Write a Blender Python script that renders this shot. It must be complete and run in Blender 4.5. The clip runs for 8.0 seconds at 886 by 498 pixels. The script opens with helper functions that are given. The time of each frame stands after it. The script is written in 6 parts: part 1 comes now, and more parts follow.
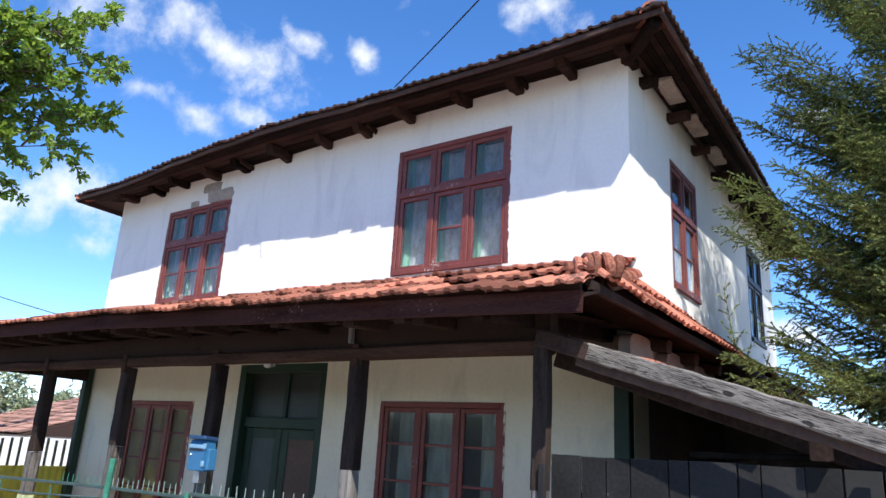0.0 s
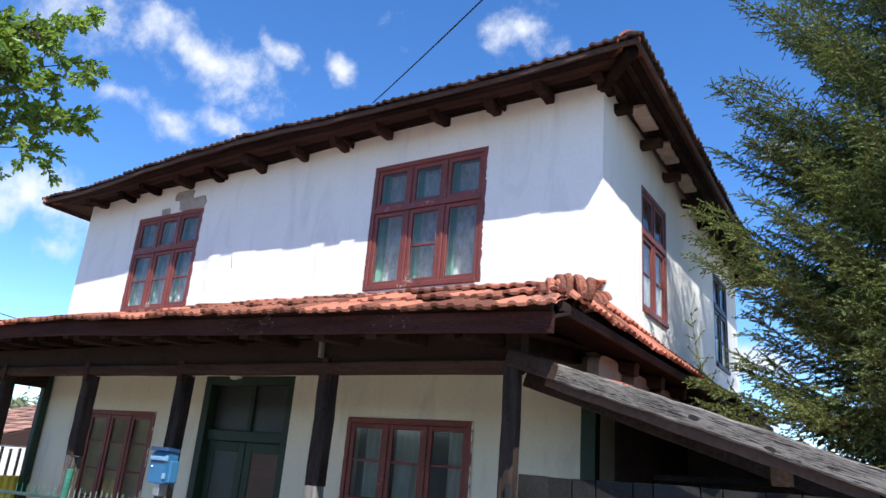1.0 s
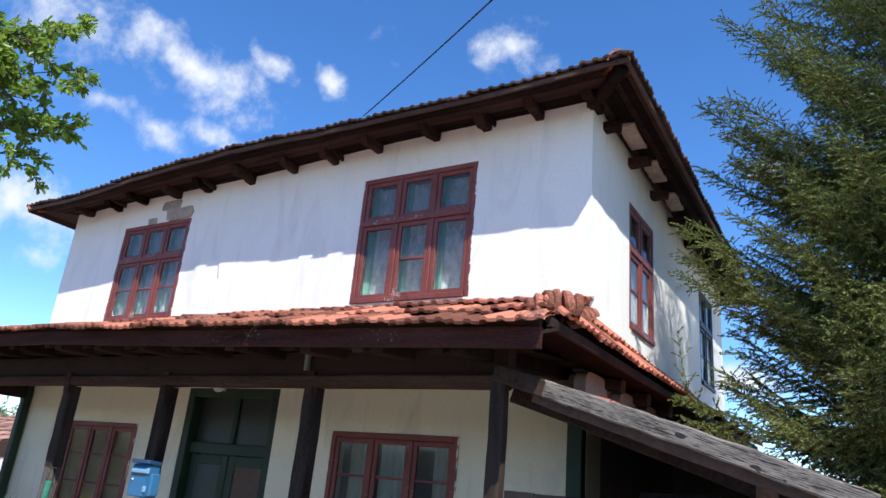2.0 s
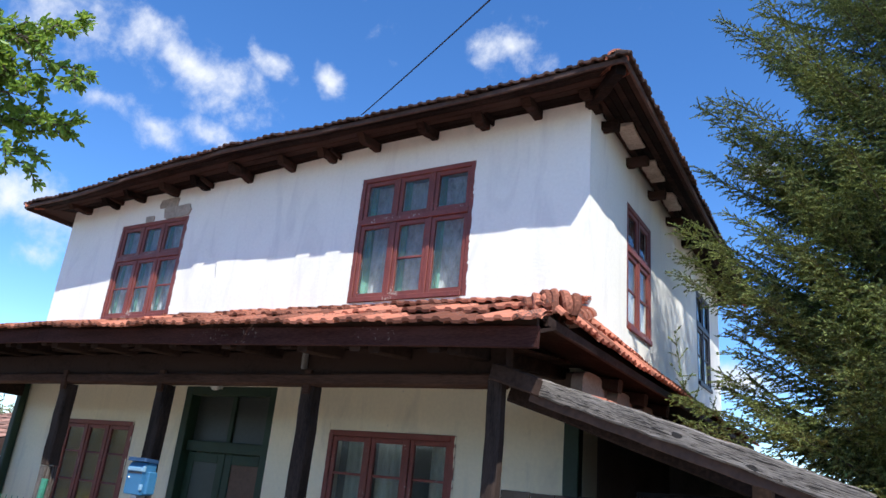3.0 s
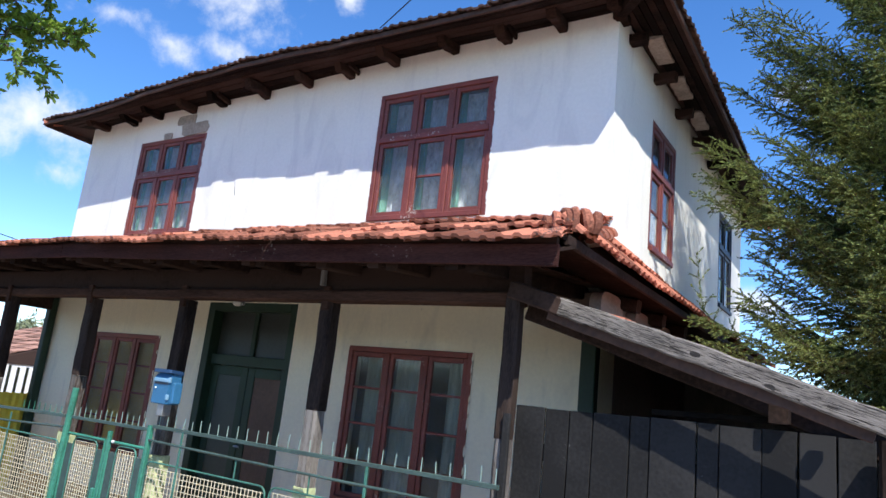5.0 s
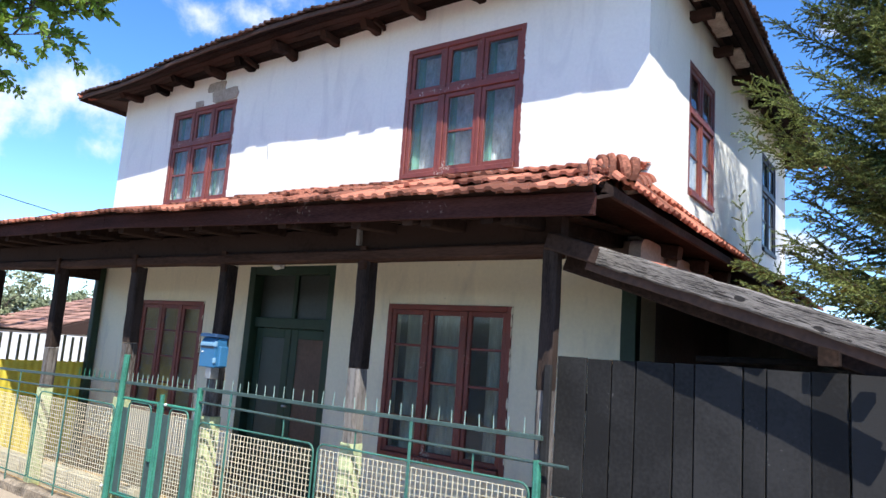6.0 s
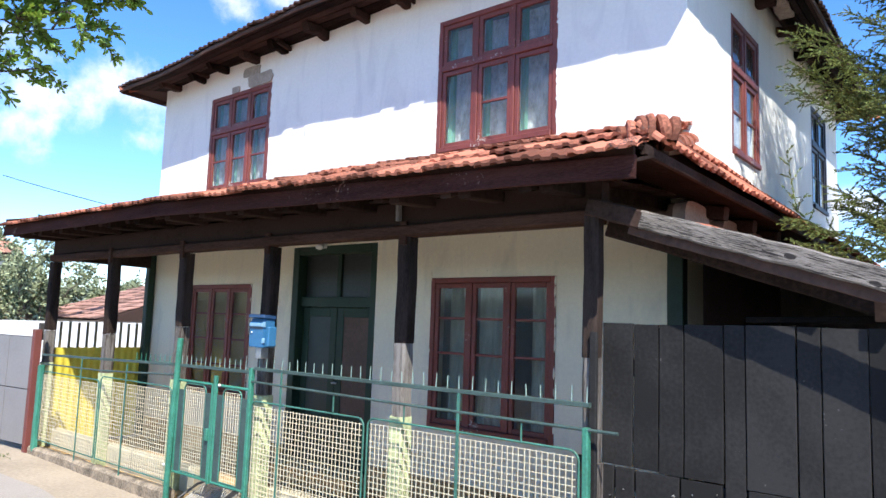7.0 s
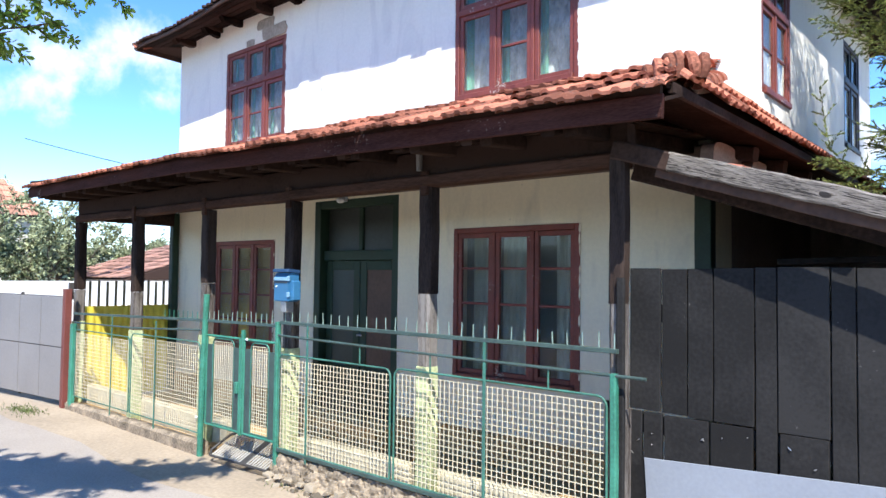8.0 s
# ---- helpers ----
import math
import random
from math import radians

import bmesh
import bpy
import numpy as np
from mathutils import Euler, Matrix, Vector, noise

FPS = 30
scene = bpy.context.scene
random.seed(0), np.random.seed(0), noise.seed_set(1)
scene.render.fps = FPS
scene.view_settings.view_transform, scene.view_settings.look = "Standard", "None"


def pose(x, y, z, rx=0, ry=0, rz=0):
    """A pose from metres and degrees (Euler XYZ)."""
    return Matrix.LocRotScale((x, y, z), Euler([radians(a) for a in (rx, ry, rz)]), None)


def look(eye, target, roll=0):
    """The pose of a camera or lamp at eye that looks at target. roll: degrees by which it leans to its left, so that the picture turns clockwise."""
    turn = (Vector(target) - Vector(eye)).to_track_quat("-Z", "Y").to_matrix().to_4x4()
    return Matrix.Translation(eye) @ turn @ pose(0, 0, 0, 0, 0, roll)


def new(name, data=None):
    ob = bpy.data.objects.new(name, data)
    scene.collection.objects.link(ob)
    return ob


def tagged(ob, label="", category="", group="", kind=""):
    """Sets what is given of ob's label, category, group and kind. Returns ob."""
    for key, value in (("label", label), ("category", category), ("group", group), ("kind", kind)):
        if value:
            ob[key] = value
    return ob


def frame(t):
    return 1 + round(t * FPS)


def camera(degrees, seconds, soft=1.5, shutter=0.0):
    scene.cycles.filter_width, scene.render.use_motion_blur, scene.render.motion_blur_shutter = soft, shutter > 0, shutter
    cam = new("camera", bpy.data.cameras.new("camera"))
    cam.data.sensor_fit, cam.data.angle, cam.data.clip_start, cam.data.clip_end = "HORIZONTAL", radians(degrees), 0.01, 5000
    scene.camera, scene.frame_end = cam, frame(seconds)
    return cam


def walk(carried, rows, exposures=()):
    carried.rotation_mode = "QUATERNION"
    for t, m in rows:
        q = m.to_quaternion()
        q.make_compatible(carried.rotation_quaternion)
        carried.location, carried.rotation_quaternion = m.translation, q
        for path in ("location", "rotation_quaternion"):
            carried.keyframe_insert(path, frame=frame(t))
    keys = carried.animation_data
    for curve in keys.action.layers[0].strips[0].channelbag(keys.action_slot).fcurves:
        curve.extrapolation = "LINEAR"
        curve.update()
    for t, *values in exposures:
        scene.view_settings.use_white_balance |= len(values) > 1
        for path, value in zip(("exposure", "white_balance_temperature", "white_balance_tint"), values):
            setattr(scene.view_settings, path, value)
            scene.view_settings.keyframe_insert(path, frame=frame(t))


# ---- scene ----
cam = camera(64.9, 8.0)
PATH = [
    (0, (1.898, -5.162, 1.745), (0.77, -3.605, 2.297), 3.4),
    (0.5, (1.899, -5.175, 1.745), (0.813, -3.599, 2.326), 3.9),
    (1, (1.893, -5.19, 1.742), (0.839, -3.601, 2.345), 4.7),
    (1.5, (1.885, -5.192, 1.745), (0.854, -3.596, 2.369), 5.3),
    (2, (1.883, -5.192, 1.74), (0.864, -3.597, 2.385), 5.3),
    (3.5, (1.883, -5.189, 1.739), (0.877, -3.583, 2.377), 5.7),
    (4, (1.875, -5.176, 1.735), (0.86, -3.558, 2.328), 6.1),
    (4.5, (1.868, -5.158, 1.735), (0.825, -3.529, 2.245), 6.2),
    (5.8, (1.843, -5.097, 1.718), (0.698, -3.487, 2.031), 4.9),
    (6, (1.844, -5.094, 1.723), (0.678, -3.496, 2.017), 4.2),
    (6.5, (1.846, -5.079, 1.718), (0.622, -3.518, 1.973), 2.9),
    (7, (1.847, -5.073, 1.71), (0.583, -3.539, 1.926), 2.0),
    (7.5, (1.833, -5.067, 1.704), (0.54, -3.55, 1.867), 1.5),
    (8, (1.804, -5.039, 1.694), (0.49, -3.534, 1.773), 0.7),
]
walk(cam, [(t, look(eye, target, roll)) for t, eye, target, roll in PATH],
     exposures=[(0.0, 0.78), (2.0, 0.68), (4.5, 0.67), (6.0, 0.92), (8.0, 1.12)])

# ---- daylight ----
SUN_TO = Vector((-1.10, 1.00, -1.93)).normalized()      # the way the sunlight travels
sun_el = math.asin(-SUN_TO.z)
sun_az = math.atan2(-SUN_TO.x, -SUN_TO.y)               # clockwise from +y
world = bpy.data.worlds.new("sky")
scene.world = world
world.use_nodes = True
wn, wl = world.node_tree.nodes, world.node_tree.links
wn.clear()
w_out = wn.new("ShaderNodeOutputWorld")
w_bg = wn.new("ShaderNodeBackground")
w_sky = wn.new("ShaderNodeTexSky")
w_sky.sky_type = 'NISHITA'
w_sky.sun_disc = False
w_sky.sun_elevation = sun_el
w_sky.sun_rotation = sun_az
w_sky.altitude = 1200.0
w_sky.air_density, w_sky.dust_density, w_sky.ozone_density = 0.9, 0.0, 3.0
w_bg.inputs["Strength"].default_value = 0.078


def wmath(op, a, b=None, c=None):
    n = wn.new("ShaderNodeMath")
    n.operation = op
    for k, v in enumerate((a, b, c)):
        if v is None:
            continue
        if isinstance(v, (int, float)):
            n.inputs[k].default_value = v
        else:
            wl.new(v, n.inputs[k])
    return n.outputs[0]


def wdot(v, axis):
    n = wn.new("ShaderNodeVectorMath")
    n.operation = 'DOT_PRODUCT'
    wl.new(v, n.inputs[0])
    n.inputs[1].default_value = axis
    return n.outputs["Value"]


# fair-weather clouds: broken noise over the whole sky, thickest round a few middles (way, half length, half width, turn)
CLOUDS = [((-0.723, 0.486, 0.491), 0.125, 0.042, -17), ((-0.785, 0.384, 0.490), 0.11, 0.046, -6), ((-0.804, 0.417, 0.424), 0.050, 0.022, 15), ((-0.773, 0.482, 0.412), 0.052, 0.024, -24),
          ((-0.731, 0.542, 0.416), 0.040, 0.020, -14), ((-0.649, 0.557, 0.519), 0.041, 0.019, -32), ((-0.601, 0.614, 0.512), 0.030, 0.020, -49), ((-0.376, 0.724, 0.578), 0.052, 0.040, 3),
          ((-0.871, 0.403, 0.282), 0.085, 0.045, -23), ((-0.906, 0.333, 0.261), 0.135, 0.055, 0), ((-0.926, 0.302, 0.227), 0.08, 0.04, 8), ((-0.873, 0.432, 0.227), 0.036, 0.022, -5),
          ((-0.093, 0.9, 0.426), 0.02, 0.014, 20), ((-0.144, 0.976, 0.16), 0.06, 0.025, 0)]
w_tc = wn.new("ShaderNodeTexCoord")
way = w_tc.outputs["Generated"]
w_n1 = wn.new("ShaderNodeTexNoise")
w_n1.inputs["Scale"].default_value = 16.0
w_n1.inputs["Detail"].default_value = 11.0
w_n1.inputs["Roughness"].default_value = 0.60
w_n1.inputs["Distortion"].default_value = 0.12
wl.new(way, w_n1.inputs["Vector"])
cover = None
for c, la, lb, turn in CLOUDS:
    c = Vector(c).normalized()
    e1 = c.cross(Vector((0, 0, 1))).normalized()
    e2 = e1.cross(c)
    k, sn = math.cos(radians(turn)), math.sin(radians(turn))
    a1, a2 = (e1 * k + e2 * sn) / la, (e2 * k - e1 * sn) / lb
    u = wmath('SUBTRACT', wdot(way, a1), a1.dot(c))
    v = wmath('SUBTRACT', wdot(way, a2), a2.dot(c))
    d = wmath('SQRT', wmath('ADD', wmath('MULTIPLY', u, u), wmath('MULTIPLY', v, v)))
    blob = wmath('MAXIMUM', wmath('SUBTRACT', 1.7, d), 0.0)
    blob = wmath('MULTIPLY', blob, wmath('GREATER_THAN', wdot(way, c), 0.0))
    cover = blob if cover is None else wmath('MAXIMUM', cover, blob)
thick = wmath('ADD', wmath('MULTIPLY', w_n1.outputs["Fac"], 2.3), wmath('MULTIPLY', cover, 0.60))
w_mr = wn.new("ShaderNodeMapRange")
w_mr.interpolation_type = 'SMOOTHSTEP'
w_mr.inputs["From Min"].default_value = 1.48
w_mr.inputs["From Max"].default_value = 2.50
wl.new(thick, w_mr.inputs["Value"])
w_hs = wn.new("ShaderNodeHueSaturation")
w_hs.inputs["Hue"].default_value = 0.505
w_hs.inputs["Saturation"].default_value = 1.23
w_hs.inputs["Value"].default_value = 2.25
wl.new(w_sky.outputs[0], w_hs.inputs["Color"])
w_mix = wn.new("ShaderNodeMix")
w_mix.data_type = 'RGBA'
wl.new(w_mr.outputs[0], w_mix.inputs["Factor"])
wl.new(w_hs.outputs[0], w_mix.inputs["A"])
w_mix.inputs["B"].default_value = (8.0, 8.4, 9.1, 1)
wl.new(w_mix.outputs["Result"], w_bg.inputs["Color"])
wl.new(w_bg.outputs[0], w_out.inputs["Surface"])
sun_data = bpy.data.lights.new("sun", 'SUN')
sun_data.energy = 4.3
sun_data.angle = radians(0.5)
sun_data.color = (1.0, 0.968, 0.905)
sun = new("sun", sun_data)
sun.matrix_world = look((6, -8, 12), Vector((6, -8, 12)) + SUN_TO)


# ---- materials ----
def mat(name, colour, rough=0.7, var=0.25, scale=3.0, fine=40.0, bump=0.2, colour2=None, metal=0.0, stretch=(1, 1, 1), islands=0.0, shine=0.5):
    """A surface with coarse and fine variation of its colour and relief."""
    m = bpy.data.materials.new(name)
    m.use_nodes = True
    n, l = m.node_tree.nodes, m.node_tree.links
    b = n["Principled BSDF"]
    tc = n.new("ShaderNodeTexCoord")
    mp = n.new("ShaderNodeMapping")
    mp.inputs["Scale"].default_value = stretch
    l.new(tc.outputs["Object"], mp.inputs["Vector"])
    n1 = n.new("ShaderNodeTexNoise")
    n1.inputs["Scale"].default_value = scale
    n1.inputs["Detail"].default_value = 5
    n2 = n.new("ShaderNodeTexNoise")
    n2.inputs["Scale"].default_value = fine
    n2.inputs["Detail"].default_value = 4
    l.new(mp.outputs[0], n1.inputs["Vector"])
    l.new(mp.outputs[0], n2.inputs["Vector"])
    ad = n.new("ShaderNodeMath")
    ad.operation = 'MULTIPLY_ADD'
    ad.inputs[1].default_value = 0.45
    l.new(n2.outputs["Fac"], ad.inputs[0])
    mu = n.new("ShaderNodeMath")
    mu.operation = 'MULTIPLY'
    mu.inputs[1].default_value = 0.55
    l.new(n1.outputs["Fac"], mu.inputs[0])
    l.new(mu.outputs[0], ad.inputs[2])
    last = ad.outputs[0]
    if islands:
        oi = n.new("ShaderNodeObjectInfo")
        ge = n.new("ShaderNodeNewGeometry")
        su = n.new("ShaderNodeMath")
        su.operation = 'ADD'
        l.new(oi.outputs["Random"], su.inputs[0])
        l.new(ge.outputs["Random Per Island"], su.inputs[1])
        fr = n.new("ShaderNodeMath")
        fr.operation = 'FRACT'
        l.new(su.outputs[0], fr.inputs[0])
        m2 = n.new("ShaderNodeMath")
        m2.operation = 'MULTIPLY_ADD'
        m2.inputs[1].default_value = islands
        m2.inputs[2].default_value = -islands / 2
        l.new(fr.outputs[0], m2.inputs[0])
        a2 = n.new("ShaderNodeMath")
        a2.operation = 'ADD'
        l.new(last, a2.inputs[0])
        l.new(m2.outputs[0], a2.inputs[1])
        last = a2.outputs[0]
    rp = n.new("ShaderNodeValToRGB")
    c2 = colour2 or tuple(c * (1 - var) for c in colour)
    c1 = tuple(min(1.0, c * (1 + var * 0.5)) for c in colour)
    rp.color_ramp.elements[0].position = 0.33
    rp.color_ramp.elements[0].color = (*c2, 1)
    rp.color_ramp.elements[1].position = 0.62
    rp.color_ramp.elements[1].color = (*c1, 1)
    l.new(last, rp.inputs[0])
    l.new(rp.outputs[0], b.inputs["Base Color"])
    b.inputs["Roughness"].default_value = rough
    b.inputs["Metallic"].default_value = metal
    b.inputs["Specular IOR Level"].default_value = shine
    if bump:
        bu = n.new("ShaderNodeBump")
        bu.inputs["Strength"].default_value = bump
        bu.inputs["Distance"].default_value = 0.01
        l.new(ad.outputs[0], bu.inputs["Height"])
        l.new(bu.outputs[0], b.inputs["Normal"])
    return m


def thin(m, colour, share_through):
    """Lets light through a leaf-thin surface."""
    n, l = m.node_tree.nodes, m.node_tree.links
    tr = n.new("ShaderNodeBsdfTranslucent")
    tr.inputs["Color"].default_value = (*colour, 1)
    mx = n.new("ShaderNodeMixShader")
    mx.inputs[0].default_value = share_through
    l.new(n["Principled BSDF"].outputs[0], mx.inputs[1])
    l.new(tr.outputs[0], mx.inputs[2])
    l.new(mx.outputs[0], n["Material Output"].inputs["Surface"])
    return m


def chipped(m, under, amount=0.355):
    """Paint that has flaked off in small specks down to what is under it."""
    n, l = m.node_tree.nodes, m.node_tree.links
    b = n["Principled BSDF"]
    old = b.inputs["Base Color"].links[0].from_socket
    tc = n.new("ShaderNodeTexCoord")
    a = n.new("ShaderNodeTexNoise")
    a.inputs["Scale"].default_value = 3.0
    c = n.new("ShaderNodeTexNoise")
    c.inputs["Scale"].default_value = 55.0
    c.inputs["Detail"].default_value = 3
    for q in (a, c):
        l.new(tc.outputs["Object"], q.inputs["Vector"])
    mu = n.new("ShaderNodeMath")
    mu.operation = 'MULTIPLY'
    l.new(a.outputs["Fac"], mu.inputs[0])
    l.new(c.outputs["Fac"], mu.inputs[1])
    gt = n.new("ShaderNodeMapRange")
    gt.inputs["From Min"].default_value = amount + 0.045
    gt.inputs["From Max"].default_value = amount + 0.065
    l.new(mu.outputs[0], gt.inputs["Value"])
    mx = n.new("ShaderNodeMix")
    mx.data_type = 'RGBA'
    l.new(gt.outputs[0], mx.inputs["Factor"])
    l.new(old, mx.inputs["A"])
    mx.inputs["B"].default_value = (*under, 1)
    l.new(mx.outputs["Result"], b.inputs["Base Color"])
    return m


def stained(m, tint, strength):
    """Rain streaks and faint patches down a plastered wall, and small pits."""
    n, l = m.node_tree.nodes, m.node_tree.links
    b = n["Principled BSDF"]
    old = b.inputs["Base Color"].links[0].from_socket
    tc = n.new("ShaderNodeTexCoord")
    mp = n.new("ShaderNodeMapping")
    mp.inputs["Scale"].default_value = (2.2, 2.2, 0.55)
    l.new(tc.outputs["Object"], mp.inputs["Vector"])
    a = n.new("ShaderNodeTexNoise")
    a.inputs["Scale"].default_value = 1.6
    a.inputs["Detail"].default_value = 7
    a.inputs["Roughness"].default_value = 0.62
    a.inputs["Distortion"].default_value = 0.8
    l.new(mp.outputs[0], a.inputs["Vector"])
    r = n.new("ShaderNodeMapRange")
    r.inputs["From Min"].default_value = 0.52
    r.inputs["From Max"].default_value = 0.74
    r.inputs["To Max"].default_value = strength
    l.new(a.outputs["Fac"], r.inputs["Value"])
    v = n.new("ShaderNodeTexVoronoi")
    v.inputs["Scale"].default_value = 5.0
    l.new(tc.outputs["Object"], v.inputs["Vector"])
    pit = n.new("ShaderNodeMapRange")
    pit.inputs["From Min"].default_value = 0.045
    pit.inputs["From Max"].default_value = 0.03
    pit.inputs["To Max"].default_value = 0.6
    l.new(v.outputs["Distance"], pit.inputs["Value"])
    mxv = n.new("ShaderNodeMath")
    mxv.operation = 'MAXIMUM'
    l.new(r.outputs[0], mxv.inputs[0])
    l.new(pit.outputs[0], mxv.inputs[1])
    mx = n.new("ShaderNodeMix")
    mx.data_type = 'RGBA'
    l.new(mxv.outputs[0], mx.inputs["Factor"])
    l.new(old, mx.inputs["A"])
    mx.inputs["B"].default_value = (*tint, 1)
    l.new(mx.outputs["Result"], b.inputs["Base Color"])
    return m


def grain_mat(name):
    """Bleached timber: long grain lines that bend round knots, dark cracks, grey weathering."""
    m = bpy.data.materials.new(name)
    m.use_nodes = True
    n, l = m.node_tree.nodes, m.node_tree.links
    b = n["Principled BSDF"]

    def val(op, a, c):
        q = n.new("ShaderNodeMath")
        q.operation = op
        for k, v in enumerate((a, c)):
            if isinstance(v, (int, float)):
                q.inputs[k].default_value = v
            else:
                l.new(v, q.inputs[k])
        return q.outputs[0]
    tc = n.new("ShaderNodeTexCoord")
    mp = n.new("ShaderNodeMapping")
    mp.inputs["Rotation"].default_value = (0, radians(-17), 0)
    l.new(tc.outputs["Object"], mp.inputs["Vector"])
    sp = n.new("ShaderNodeSeparateXYZ")
    l.new(mp.outputs[0], sp.inputs[0])
    cb = n.new("ShaderNodeCombineXYZ")
    nw = n.new("ShaderNodeTexNoise")
    nw.inputs["Scale"].default_value = 9.0
    l.new(mp.outputs[0], nw.inputs["Vector"])
    l.new(val('ADD', val('MULTIPLY', sp.outputs["X"], 3.4), val('MULTIPLY', nw.outputs["Fac"], 0.25)), cb.inputs[0])
    l.new(val('ADD', val('MULTIPLY', sp.outputs["Z"], 6.8), val('MULTIPLY', nw.outputs["Fac"], 0.22)), cb.inputs[1])
    vo = n.new("ShaderNodeTexVoronoi")
    vo.voronoi_dimensions = '2D'
    vo.inputs["Scale"].default_value = 1.0
    vo.inputs["Randomness"].default_value = 0.8
    l.new(cb.outputs[0], vo.inputs["Vector"])
    m3 = n.new("ShaderNodeMapping")
    m3.inputs["Scale"].default_value = (1.2, 5, 5)
    l.new(mp.outputs[0], m3.inputs["Vector"])
    n1 = n.new("ShaderNodeTexNoise")
    n1.inputs["Scale"].default_value = 2.2
    n1.inputs["Detail"].default_value = 3
    l.new(m3.outputs[0], n1.inputs["Vector"])
    knot = val('DIVIDE', 0.5, val('ADD', vo.outputs["Distance"], 0.12))
    phase = val('ADD', val('ADD', val('MULTIPLY', sp.outputs["Z"], 640.0), val('MULTIPLY', knot, 6.0)), val('MULTIPLY', n1.outputs["Fac"], 16.0))
    near_knot = n.new("ShaderNodeMapRange")
    near_knot.inputs["From Min"].default_value = 0.30
    near_knot.inputs["From Max"].default_value = 0.10
    l.new(vo.outputs["Distance"], near_knot.inputs["Value"])
    sc = n.new("ShaderNodeSeparateColor")
    l.new(vo.outputs["Color"], sc.inputs[0])
    some = val('GREATER_THAN', sc.outputs[0], 0.45)
    rings = val('SINE', val('ADD', val('MULTIPLY', vo.outputs["Distance"], 95.0), val('MULTIPLY', n1.outputs["Fac"], 4.0)), 0.0)
    kn = val('MULTIPLY', val('MULTIPLY', near_knot.outputs[0], some), 0.75)
    both = val('ADD', val('MULTIPLY', val('SINE', phase, 0.0), val('SUBTRACT', 1.0, kn)), val('MULTIPLY', rings, kn))
    lines = val('ADD', val('MULTIPLY', both, 0.30), 0.5)
    m4 = n.new("ShaderNodeMapping")
    m4.inputs["Scale"].default_value = (9, 90, 90)
    l.new(mp.outputs[0], m4.inputs["Vector"])
    n2 = n.new("ShaderNodeTexNoise")
    n2.inputs["Scale"].default_value = 2.5
    n2.inputs["Detail"].default_value = 5
    l.new(m4.outputs[0], n2.inputs["Vector"])
    n5 = n.new("ShaderNodeTexNoise")
    n5.inputs["Scale"].default_value = 3.2
    n5.inputs["Detail"].default_value = 4
    l.new(m3.outputs[0], n5.inputs["Vector"])
    m6 = n.new("ShaderNodeMapping")
    m6.inputs["Scale"].default_value = (3.5, 110, 110)
    l.new(mp.outputs[0], m6.inputs["Vector"])
    n6 = n.new("ShaderNodeTexNoise")
    n6.inputs["Scale"].default_value = 1.6
    n6.inputs["Detail"].default_value = 6
    n6.inputs["Distortion"].default_value = 0.5
    l.new(m6.outputs[0], n6.inputs["Vector"])
    split = n.new("ShaderNodeMapRange")
    split.inputs["From Min"].default_value = 0.44
    split.inputs["From Max"].default_value = 0.36
    split.inputs["To Max"].default_value = 0.40
    l.new(n6.outputs["Fac"], split.inputs["Value"])
    crack = split.outputs[0]
    core = val('MULTIPLY', val('MULTIPLY', val('LESS_THAN', vo.outputs["Distance"], 0.09), some), 0.45)
    mix = val('SUBTRACT', val('ADD', val('ADD', val('MULTIPLY', lines, 0.13), val('ADD', val('MULTIPLY', n2.outputs["Fac"], 0.62), 0.18)), val('MULTIPLY', val('SUBTRACT', n5.outputs["Fac"], 0.5), 0.55)), val('ADD', core, crack))
    rp = n.new("ShaderNodeValToRGB")
    rp.color_ramp.elements[0].position = 0.35
    rp.color_ramp.elements[0].color = (0.016, 0.012, 0.010, 1)
    rp.color_ramp.elements[1].position = 0.82
    rp.color_ramp.elements[1].color = (0.305, 0.268, 0.234, 1)
    e = rp.color_ramp.elements.new(0.55)
    e.color = (0.165, 0.141, 0.120, 1)
    l.new(mix, rp.inputs[0])
    l.new(rp.outputs[0], b.inputs["Base Color"])
    b.inputs["Roughness"].default_value = 0.85
    bu = n.new("ShaderNodeBump")
    bu.inputs["Strength"].default_value = 0.6
    bu.inputs["Distance"].default_value = 0.006
    l.new(mix, bu.inputs["Height"])
    l.new(bu.outputs[0], b.inputs["Normal"])
    return m


def glass_mat(name, tint=(0.85, 0.95, 0.95), dust=0.075):
    """Window glass with a thin pale film: dust, and the haze of reflected sky painted in."""
    m = bpy.data.materials.new(name)
    m.use_nodes = True
    n, l = m.node_tree.nodes, m.node_tree.links
    b = n["Principled BSDF"]
    b.inputs["Base Color"].default_value = (*tint, 1)
    b.inputs["Roughness"].default_value = 0.02
    b.inputs["Transmission Weight"].default_value = 1.0
    b.inputs["IOR"].default_value = 1.45
    d = n.new("ShaderNodeBsdfDiffuse")
    d.inputs["Color"].default_value = (0.52, 0.55, 0.50, 1)
    no = n.new("ShaderNodeTexNoise")
    no.inputs["Scale"].default_value = 4.0
    no.inputs["Detail"].default_value = 4.0
    mu = n.new("ShaderNodeMath")
    mu.operation = 'MULTIPLY'
    mu.inputs[1].default_value = dust * 2
    l.new(no.outputs["Fac"], mu.inputs[0])
    mx = n.new("ShaderNodeMixShader")
    l.new(mu.outputs[0], mx.inputs[0])
    l.new(b.outputs[0], mx.inputs[1])
    l.new(d.outputs[0], mx.inputs[2])
    l.new(mx.outputs[0], n["Material Output"].inputs["Surface"])
    return m


